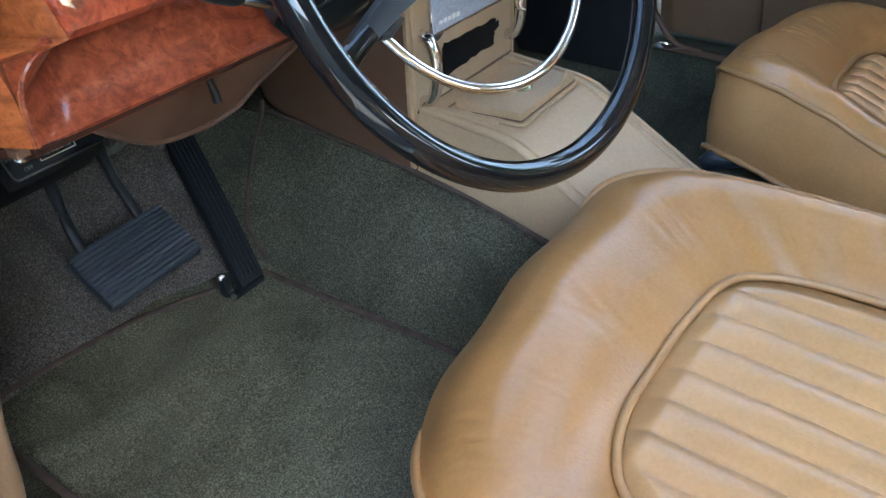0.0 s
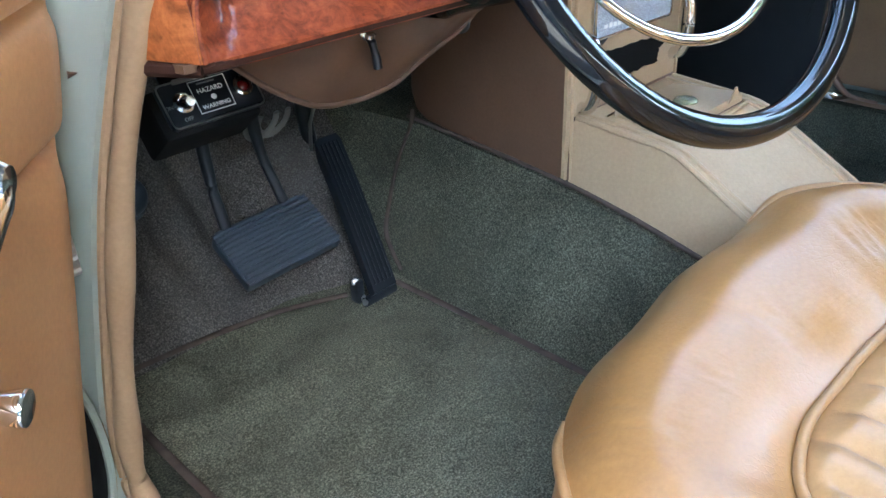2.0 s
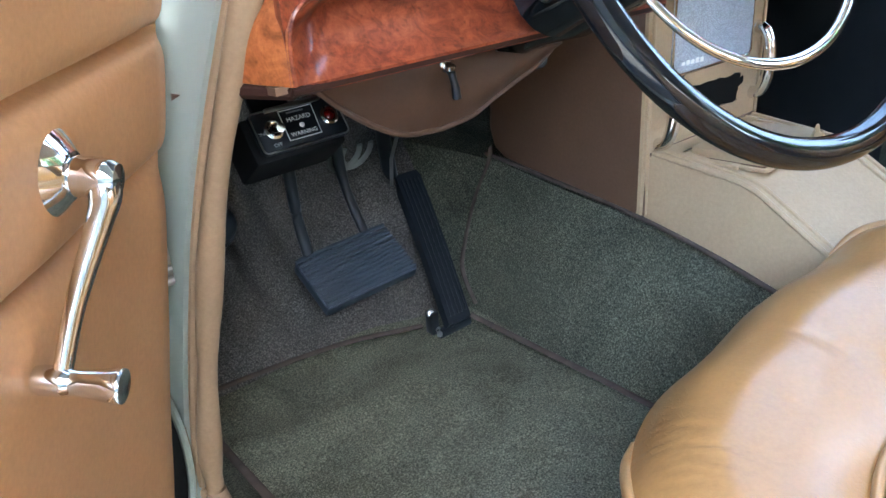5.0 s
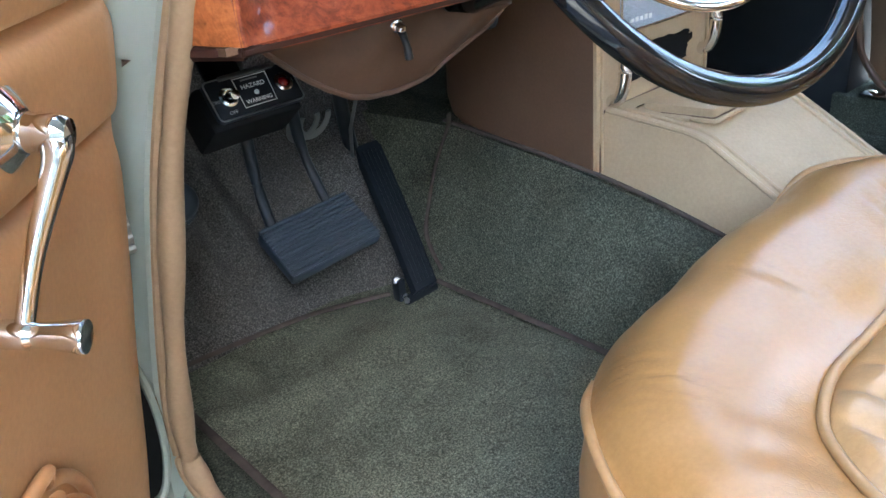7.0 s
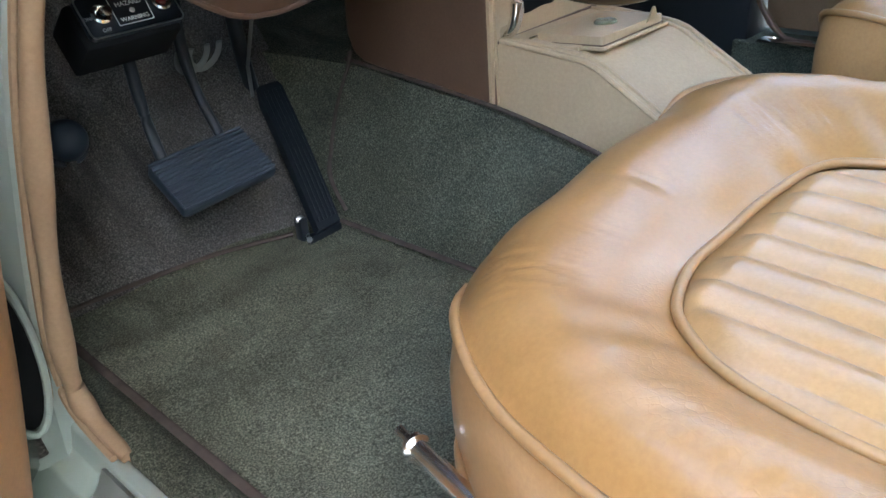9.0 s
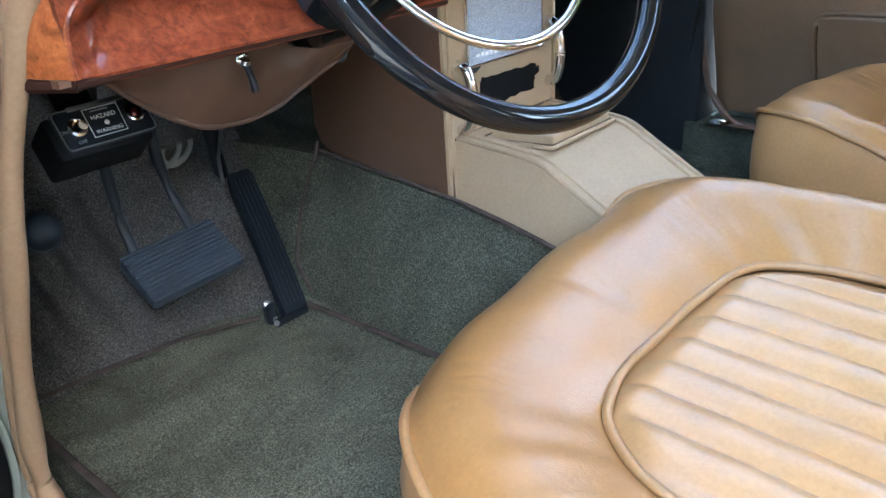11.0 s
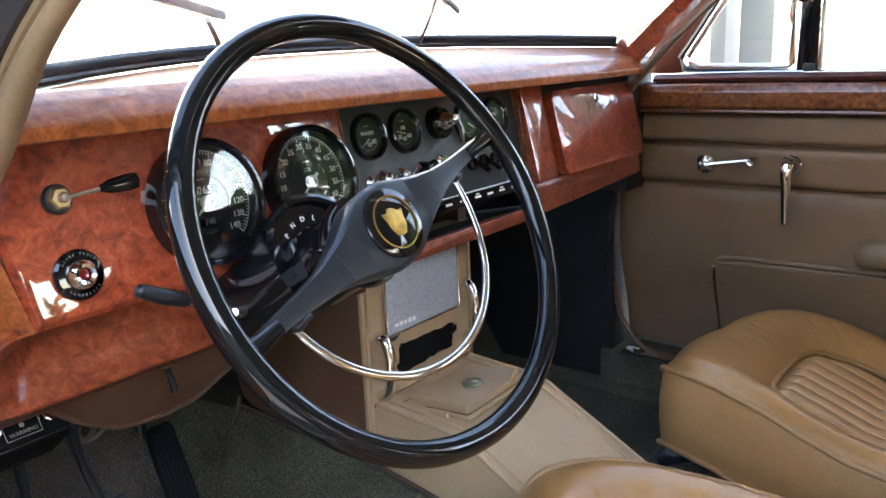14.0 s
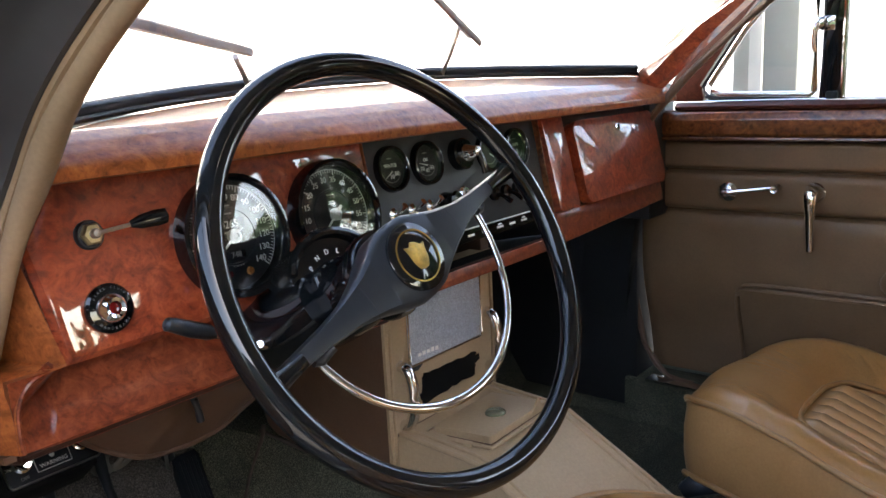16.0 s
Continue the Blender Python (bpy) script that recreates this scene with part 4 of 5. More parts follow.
column = thing("steering_column", "black steering column with gear quadrant and stalk", "steering column", at=WHEEL)
part("adjusting_collar", lathe([(0.02, -0.030), (0.040, -0.032), (0.043, -0.038), (0.043, -0.046), (0.038, -0.052), (0.03, -0.058)], 36), BLACK, column, "ribbed black adjusting collar")
part("shroud", lathe([(0.026, -0.054), (0.032, -0.06), (0.038, -0.09), (0.041, -0.12), (0.041, -0.20), (0.03, -0.25), (0.025, -0.30)], 28), BLACK, column, "black column shroud")
part("tube", tube([(0, 0, -0.28), (0.0, 0.0, -0.46), (0.004, 0.0, -0.52)], 0.019, 14), BLACK_SATIN, column)
for dx in (0.0, 0.016):
    part("clamp", tube([(-0.385 + dx + 0.02 * math.cos(radians(a)), 0.28 + 0.012 * math.sin(radians(a)), 0.548 - 0.022 * math.sin(radians(a))) for a in range(-20, 201, 20)], 0.0042, 8, flat=0.5, up=(0, 1, 0)), STEEL, column, "bright metal clamp on the column", m=WHEEL.inverted())


def in_column(m):
    return WHEEL.inverted() @ m


QUAD = in_column(pose(-0.297, -0.062, 0.796, 66, 0, -3))
arch = [(0.055 * math.cos(radians(a)), 0.048 * math.sin(radians(a))) for a in range(0, 181, 9)]
quad = part("gear_quadrant", extruded([(x, y) for x, y in arch] + [(-0.055, -0.03), (0.055, -0.03)], -0.045, 0.0, "z", 0.003), BLACK, column, "black gear quadrant with white letters", m=QUAD)
part("hood", tube([(x * 1.01, y * 1.03, 0.003) for x, y in arch[2:-2]], 0.005, 8), BLACK, quad, "black hood over the quadrant")
for k, ch in enumerate("PNDLR"):
    a = radians(140 - 22 * k)
    writing("letter", ch, 0.0072, WHITE, quad, pose(0.036 * math.cos(a), 0.036 * math.sin(a) - 0.006, 0.0006, 0, 0, math.degrees(a) - 90 - 6))
for x, w, y0, y1 in ((-0.03, 0.02, -0.05, 0.012), (-0.002, 0.012, -0.04, 0.006), (0.024, 0.014, -0.05, 0.010)):
    part("cowl_rib", block(x - w / 2, x + w / 2, y0, y1, -0.02, 0.018, 0.006, 3), BLACK, quad)
part("selector", tube([(0.02, 0.0, 0.004), (0.036, 0.018, 0.02), (0.05, 0.026, 0.024)], lambda t: 0.004 + 0.002 * t, 10), BLACK_SATIN, quad)
part("switch_pod", tube([(-0.33, -0.075, 0.785), (-0.335, -0.045, 0.765), (-0.335, 0.0, 0.745)], lambda t: 0.03 + 0.01 * t, 16), BLACK, column, "black switch pod", m=WHEEL.inverted())
stalk = part("indicator_stalk", tube([(-0.345, -0.03, 0.745), (-0.39, -0.046, 0.756), (-0.44, -0.05, 0.779)], 0.0032, 8), CHROME, column, "chrome indicator stalk", m=WHEEL.inverted())
part("grip", tube([(-0.436, -0.05, 0.777), (-0.442, -0.05, 0.781), (-0.46, -0.05, 0.789), (-0.474, -0.05, 0.796), (-0.481, -0.05, 0.799), (-0.483, -0.05, 0.800)], lambda t: (0.0035, 0.0068, 0.0072, 0.0064, 0.0058, 0.003)[min(int(t * 5.99), 5)], 12), BLACK_SATIN, stalk, "black grip")
part("acorn", tube([(-0.376, -0.04, 0.75), (-0.383, -0.045, 0.752), (-0.389, -0.05, 0.7545), (-0.394, -0.055, 0.757)], lambda t: (0.0062, 0.0058, 0.0045, 0.0034)[min(int(t * 3.99), 3)], 14), CHROME, column, "bright acorn knob", m=WHEEL.inverted())

# ---- under the dashboard ----
def scuttle_f(u, v):
    x = -0.545 + 0.313 * u
    top = lerp_at([(-0.545, 0.706), (-0.36, 0.704), (-0.345, 0.698), (-0.326, 0.683), (-0.30, 0.677), (-0.27, 0.676), (-0.232, 0.674)], x)
    low = lerp_at([(-0.545, 0.700), (-0.525, 0.69), (-0.505, 0.671), (-0.485, 0.653), (-0.465, 0.639), (-0.44, 0.625), (-0.415, 0.618), (-0.385, 0.6165), (-0.343, 0.623), (-0.30, 0.636), (-0.261, 0.653), (-0.232, 0.668)], x)
    bulge = 0.012 * math.sin(math.pi * v) * math.sin(math.pi * u) + 0.003 * math.sin(x * 60 + v * 4)
    return (x, 0.074 - bulge + 0.02 * v, top + (low - top) * v)


scuttle = thing("under_dash_panel", "brown leathercloth drop panel under the dashboard", "panel")
part("drop_panel", sheet(lambda u, v: scuttle_f(1 - u, v), 50, 16, 0.006), DROP_SHADED, scuttle)
part("underside", extruded([(0.006, 0.708), (0.078, 0.702), (0.26, 0.75), (0.26, 0.756), (0.078, 0.709), (0.006, 0.714)], -0.6, -0.2, "x"), BROWN, scuttle, "brown lining behind the walnut rail")
part("side_drop", sheet(lambda u, v: (-0.535 - 0.115 * u, 0.076 + 0.012 * v + 0.006 * math.sin(u * 5), 0.708 - 0.014 * v), 16, 10, 0.005), DROP_SHADED, scuttle, "brown leathercloth flap beside the pillar")
part("edge", tube([Vector(scuttle_f(i / 40, 1.0)) + Vector((0, 0, -0.001)) for i in range(41)], 0.003, 8), DROP_SHADED, scuttle)
pull = thing("bonnet_release", "small chrome and black pull under the dashboard", "release pull")
part("flange", lathe([(0, 0), (0.0072, 0), (0.0075, 0.0015), (0.0055, 0.003), (0, 0.0035)], 20), CHROME, pull, m=pose(-0.395, 0.070, 0.6835, 100, 0, 0))
part("stem", tube([(-0.395, 0.068, 0.683), (-0.3945, 0.061, 0.676), (-0.392, 0.060, 0.6625), (-0.391, 0.060, 0.653)], lambda t: 0.0036 + 0.0006 * t, 12), BLACK_SATIN, pull)
part("cap", lathe([(0, 0), (0.0052, 0), (0.0052, 0.004), (0.004, 0.0052), (0, 0.0055)], 20), CHROME, pull, "bright cap", m=pose(-0.3945, 0.0645, 0.6805, 20, 0, 0))
vent_pull = thing("air_vent_control", "round black pull control under the dashboard edge", "control")
part("knob", lathe([(0, 0), (0.0065, 0), (0.0095, 0.006), (0.0095, 0.010), (0.0075, 0.0125), (0, 0.013)], 28), BLACK_SATIN, vent_pull, m=pose(-0.244, 0.102, 0.656, 75, 0, -35))
part("rod", tube([(-0.244, 0.104, 0.657), (-0.232, 0.16, 0.672)], 0.004, 8), BLACK_SATIN, vent_pull)

HAZ = pose(-0.502, 0.1605, 0.6355, 53, 0, 1)
haz = thing("hazard_switch_box", "black hazard warning switch box with toggle and red lamp", "switch box", at=HAZ)
part("case", extruded(rounded(-0.047, 0.047, -0.021, 0.021, 0.005, 4), -0.05, 0.0, "z", 0.002), BLACK_SATIN, haz)
part("back_box", block(-0.055, 0.044, -0.027, 0.021, -0.058, -0.006, 0.005), BLACK_MATT, haz, "deep black box body")
part("face_edge", tube([(x, y, 0.0005) for x, y in rounded(-0.0465, 0.0465, -0.0205, 0.0205, 0.005, 4)], 0.0009, 6, closed=True), STEEL, haz, "worn bright edge")
part("bracket", block(-0.03, 0.03, 0.018, 0.022, -0.05, 0.004, 0.001), STEEL, haz, "bright mounting bracket")
part("hanger", block(-0.02, 0.02, 0.02, 0.13, -0.045, -0.041, 0.0005), BLACK_SATIN, haz)
tog = part("toggle", lathe([(0.0045, 0), (0.0095, 0), (0.0095, 0.003), (0.0075, 0.0045), (0.005, 0.0035), (0.004, 0.002)], 28, cap=False), CHROME, haz, "chrome toggle collar", m=pose(-0.029, 0, 0.0))
part("lever", tube([(0, 0, 0.0), (0.0, -0.001, 0.008), (0.0005, -0.004, 0.016)], lambda t: 0.0024 + 0.0022 * t, 12), CHROME, tog)
red = part("red_lamp", lathe([(0.0055, 0), (0.0095, 0), (0.0095, 0.004), (0.008, 0.0055), (0.006, 0.005), (0.0055, 0.002)], 28, cap=False), CHROME, haz, "chrome rimmed lamp", m=pose(0.031, 0.0, 0.0))
part("lens", lathe([(0, 0.001), (0.0062, 0.001), (0.0052, 0.005), (0.003, 0.0072), (0, 0.008)], 24), RED, red, "red lens")
part("frame_line", tube([(x, y, 0.0003) for x, y in ((-0.017, -0.0135), (0.0175, -0.0135), (0.0195, 0.0165), (-0.0165, 0.0165))], 0.0006, 5, closed=True), WHITE, haz, "thin white frame")
writing("word", "HAZARD", 0.0064, WHITE, haz, pose(0.0012, 0.0065, 0.0003))
writing("word", "WARNING", 0.0058, WHITE, haz, pose(0.0008, -0.0088, 0.0003))
writing("word", "ON", 0.005, GREY_BAR, haz, pose(-0.0425, -0.001, 0.0003))
writing("word", "OFF", 0.005, GREY_BAR, haz, pose(-0.030, -0.0145, 0.0003))
part("maker_bar", block(-0.009, 0.009, 0.0128, 0.0142, 0, 0.0004, 0), GREY_BAR, haz, "small grey lettering as a bar", smooth=False)
part("screw", lathe([(0, 0), (0.0026, 0), (0.0022, 0.0012), (0, 0.0016)], 16), WHITE, haz, m=pose(0.0015, -0.0012, 0))

# ---- pedals ----
brake = thing("brake_pedal", "wide brake pedal with ribbed black rubber pad on two arms", "pedal")
PAD = pose(-0.4165, 0.229, 0.4315, 32, -4, 0)
pad = part("pad", extruded([(-0.064, -0.036), (0.062, -0.039), (0.064, 0.033), (0.055, 0.039), (-0.056, 0.041), (-0.064, 0.034)], -0.016, 0.0, "z", 0.003), RUBBER, brake, "black rubber pad", m=PAD)
for k in range(12):
    y = -0.0335 + 0.0061 * k
    part("rib", tube([(-0.0625, y + 0.001, 0.0012), (0.061, y - 0.0005, 0.0016)], 0.0024, 8, flat=1.1), RUBBER, pad)
part("plate", block(-0.058, 0.058, -0.034, 0.034, -0.022, -0.016, 0.002), BLACK_SATIN, pad, "black steel backing plate")
for pts in (((-0.474, 0.22, 0.70), (-0.472, 0.255, 0.62), (-0.466, 0.27, 0.551), (-0.461, 0.275, 0.49), (-0.459, 0.262, 0.438)), ((-0.412, 0.22, 0.70), (-0.408, 0.252, 0.62), (-0.402, 0.27, 0.565), (-0.392, 0.277, 0.51), (-0.38, 0.262, 0.446))):
    part("arm", tube(smooth_line(pts, 6), 0.0072, 12, flat=0.8), BLACK_SATIN, brake, "black steel arm")
acc = thing("accelerator_pedal", "long narrow black organ-type accelerator pedal", "pedal")
loops = []
for t in [i / 12 for i in range(13)]:
    c = Vector((-0.256 + 0.055 * t, 0.250 + 0.175 * t, 0.274 + 0.158 * t + 0.008 * math.sin(math.pi * t)))
    w, n = 0.0215 + 0.002 * t, Vector((0.0, -0.66, 0.75))
    loops.append([c + Vector((sx * w, 0, 0)) + n * d for sx, d in ((-1, 0), (-0.9, 0.012), (0.9, 0.012), (1, 0.0))])
tread = part("treadle", rings(loops), RUBBER_DARK, acc)
for k in range(5):
    dx = -0.014 + 0.007 * k
    part("groove", tube([Vector((-0.256 + dx + 0.055 * t, 0.250 + 0.175 * t, 0.274 + 0.158 * t + 0.008 * math.sin(math.pi * t))) + Vector((0, -0.0082, 0.0094)) for t in (0.04, 0.3, 0.6, 0.95)], 0.0016, 6), RUBBER_DARK, tread)
part("hinge", block(-0.288, -0.232, 0.246, 0.256, 0.264, 0.276, 0.002), BLACK_SATIN, acc)
part("bolt", lathe([(0, 0), (0.0055, 0), (0.005, 0.006), (0, 0.008)], 6), STEEL, acc, "bright bolt", m=pose(-0.288, 0.268, 0.296, 60, -20, 0))
part("clip", tube([(-0.282, 0.262, 0.274), (-0.285, 0.252, 0.272), (-0.29, 0.246, 0.273)], 0.004, 8), STEEL, acc, "bright hinge clip")
part("bracket", block(-0.292, -0.28, 0.258, 0.274, 0.266, 0.30, 0.002), BLACK_SATIN, acc)
part("rod", tube([(-0.283, 0.25, 0.66), (-0.279, 0.31, 0.56), (-0.262, 0.365, 0.49), (-0.238, 0.405, 0.435)], 0.0026, 8), STEEL, acc, "thin throttle rod")
part("upper_arm", tube([(-0.225, 0.425, 0.44), (-0.235, 0.42, 0.50), (-0.25, 0.40, 0.56)], 0.011, 10), BLACK_SATIN, acc)
foot = thing("foot_switch", "round black rubber foot switch on the toe board", "foot switch")
part("button", lathe([(0, 0), (0.020, 0), (0.026, 0.010), (0.0265, 0.022), (0.021, 0.034), (0.01, 0.040), (0, 0.041)], 28), RUBBER, foot, m=pose(-0.498, 0.447, 0.437, 57, 0, 0))
part("collar", lathe([(0.018, -0.004), (0.03, -0.004), (0.03, 0.004), (0.018, 0.006)], 28), BLACK_SATIN, foot, m=pose(-0.498, 0.447, 0.437, 57, 0, 0))

# ---- centre console ----
console = thing("centre_console", "beige vinyl centre console with speaker and padded lid", "console")
side = [(0.0565, 0.448), (0.20, 0.462), (0.29, 0.470), (0.312, 0.482), (0.322, 0.51), (0.316, 0.60), (0.29, 0.70), (0.28, 0.76), (0.0565, 0.76)]
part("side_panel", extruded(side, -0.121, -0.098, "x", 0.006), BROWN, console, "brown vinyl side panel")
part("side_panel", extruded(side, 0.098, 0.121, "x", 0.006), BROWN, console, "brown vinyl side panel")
for x0, x1, z0, z1 in ((-0.1195, 0.1195, 0.589, 0.735), (-0.1195, 0.1195, 0.45, 0.5535), (-0.1195, -0.052, 0.5536, 0.5889), (0.068, 0.1195, 0.5536, 0.5889)):
    part("front_panel", block(x0, x1, 0.054, 0.078, z0, z1, 0.0), BEIGE, console, "beige vinyl front", smooth=False)
part("slot_box", block(-0.056, 0.072, 0.079, 0.17, 0.55, 0.592, 0.001), BLACK_MATT, console)
jag = random.Random(7)
ragged = []
for i in range(44):
    t = i / 44 * 4
    k, f = int(t), t - int(t)
    c = [(-0.053, 0.551), (0.066, 0.556), (0.070, 0.589), (-0.049, 0.592)]
    a, b = c[k], c[(k + 1) % 4]
    ragged.append((a[0] + (b[0] - a[0]) * f + jag.uniform(-0.0022, 0.0022), a[1] + (b[1] - a[1]) * f + jag.uniform(-0.0022, 0.0022)))
part("ragged_slot", extruded(ragged, 0.0525, 0.0545, "y"), BLACK_MATT, console, "black ragged-edged slot for a missing radio", smooth=False)
part("tape_scrap", extruded([(-0.058, 0.566), (-0.05, 0.568), (-0.05, 0.560), (-0.056, 0.557)], 0.0523, 0.0543, "y"), BLACK_MATT, console, smooth=False)
part("tape_scrap", extruded([(0.068, 0.572), (0.078, 0.576), (0.077, 0.584), (0.067, 0.582)], 0.0523, 0.0543, "y"), BLACK_MATT, console, smooth=False)
part("tape", extruded([(-0.090, 0.606), (-0.062, 0.603), (-0.052, 0.609), (-0.054, 0.615), (-0.088, 0.616)], 0.050, 0.0535, "y", 0.0005), BLACK_SATIN, console, "strip of black tape", smooth=False)
spk = part("speaker", block(-0.076, 0.0805, 0.049, 0.056, 0.614, 0.716, 0.002), MESH, console, "grey cloth speaker grille")
part("speaker_frame", tube([(x, 0.050, z) for x, z in rounded(-0.0775, 0.082, 0.6125, 0.718, 0.004, 3)], 0.0022, 8, closed=True), CHROME, spk, "thin chrome frame")
for k in range(5):
    part("maker_bar", block(-0.062 + 0.009 * k, -0.056 + 0.009 * k, 0.0482, 0.0492, 0.6225 - 0.0004 * k, 0.6265 + 0.0008 * (k % 2), 0), WHITE, spk, "small white maker's mark as bars", smooth=False)
for s, z0, z1 in ((-0.0935, 0.535, 0.618), (0.1005, 0.558, 0.642)):
    h = part("grab_handle", tube(smooth_line([(s, 0.055, z1), (s, 0.042, z1 - 0.004), (s, 0.0345, z1 - 0.02), (s, 0.0325, (z0 + z1) / 2), (s, 0.0345, z0 + 0.02), (s, 0.042, z0 + 0.004), (s, 0.055, z0)], 6), 0.0078, 14), CHROME, console, "chrome D-shaped grab handle")
    part("foot_plate", lathe([(0, 0), (0.008, 0), (0.0075, 0.002), (0, 0.002)], 18), CHROME, h, m=pose(s, 0.054, z1, 90, 0, 0))
for s in (-0.111, 0.1125):
    part("piping", tube([(s, 0.053, 0.45), (s, 0.053, 0.735)], 0.0025, 8), BEIGE, console, "piped edge")
part("screw", lathe([(0, 0), (0.007, 0), (0.006, 0.003), (0, 0.004)], 16), CHROME, console, "chrome side screw", m=pose(-0.1215, 0.10, 0.69, 0, -90, 0))


def top_z(y):
    return lerp_at([(-0.62, 0.345), (-0.42, 0.372), (-0.30, 0.398), (-0.235, 0.430), (-0.085, 0.5135), (-0.065, 0.5195), (0.055, 0.5275)], y)


def half_w(y):
    return lerp_at([(-0.6, 0.10), (-0.25, 0.105), (0.055, 0.1065)], y)


loops = []
for i in range(60):
    y = 0.0545 - 0.62 * i / 59
    w, z, lo = half_w(y), top_z(y), lerp_at([(-0.57, 0.33), (-0.3, 0.365), (-0.16, 0.398), (0.06, 0.44)], y)
    loops.append([(-w - 0.004, y, lo), (-w - 0.002, y, z - 0.012), (-w, y, z - 0.003), (-w + 0.005, y, z), (-0.085, y, z), (0.085, y, z), (w - 0.005, y, z), (w, y, z - 0.003), (w + 0.002, y, z - 0.012), (w + 0.004, y, lo)])
part("lower_box", rings(loops), BEIGE, console, "sloping beige vinyl tunnel cover")
for s in (-1, 1):
    for off, r in ((-0.002, 0.0036), (-0.018, 0.0028)):
        part("piping", tube([(s * (half_w(y) + off), y, top_z(y) + 0.0005) for y in (0.05 - 0.6 * i / 40 for i in range(41))], r, 8), BEIGE, console, "raised beige piped edge")
part("join", tube([(-0.1125, 0.0535, 0.45), (-0.1115, 0.0535, 0.525), (0.1115, 0.0535, 0.5285)], 0.0022, 6), BROWN, console)
LID = pose(0.002, -0.023, 0.5175, -3.5, 1.0, 2)
clid = part("padded_lid", extruded(rounded(-0.069, 0.073, -0.044, 0.049, 0.004, 3), 0.0005, 0.0165, "z", 0.0028), BEIGE, console, "padded beige lid, not quite shut", m=LID)
part("lid_welt", tube([(x, y, 0.0035) for x, y in rounded(-0.073, 0.077, -0.048, 0.051, 0.004, 3)], 0.0026, 8, closed=True), BEIGE, clid)
# Brown line paints the thin shadow between lid and welt.
part("lid_gap_shade", tube([(x, y, 0.0062) for x, y in rounded(-0.0692, 0.0732, -0.0442, 0.0492, 0.004, 3)], 0.0009, 6, closed=True), BROWN, clid, "brown line standing for the shadow gap above the welt")
part("hinge", tube([(-0.078, 0.053, 0.0105), (0.078, 0.053, 0.0105)], 0.0018, 8), CHROME, clid, "thin bright hinge")
part("button", lathe([(0, 0.0155), (0.0145, 0.0155), (0.0145, 0.0185), (0.012, 0.021), (0.0, 0.022)], 28), JADE, clid, "mottled green-gold round button", m=pose(0.003, -0.004, 0))
part("tab", rings([[(0.030, -0.046, 0.0135), (0.060, -0.044, 0.012), (0.060, -0.041, 0.012), (0.030, -0.043, 0.012)], [(0.036, -0.047, 0.019), (0.054, -0.046, 0.019), (0.054, -0.043, 0.019), (0.036, -0.044, 0.019)], [(0.046, -0.046, 0.029), (0.050, -0.046, 0.029), (0.050, -0.044, 0.029), (0.046, -0.044, 0.029)]]), BEIGE, clid, "leather pull tab")
part("lid_well", block(-0.078, 0.084, -0.072, 0.034, 0.5, 0.5225, 0.002), BEIGE, console, "beige well under the lid", m=pose(0, 0, 0.0, -3.5, 0, 2))


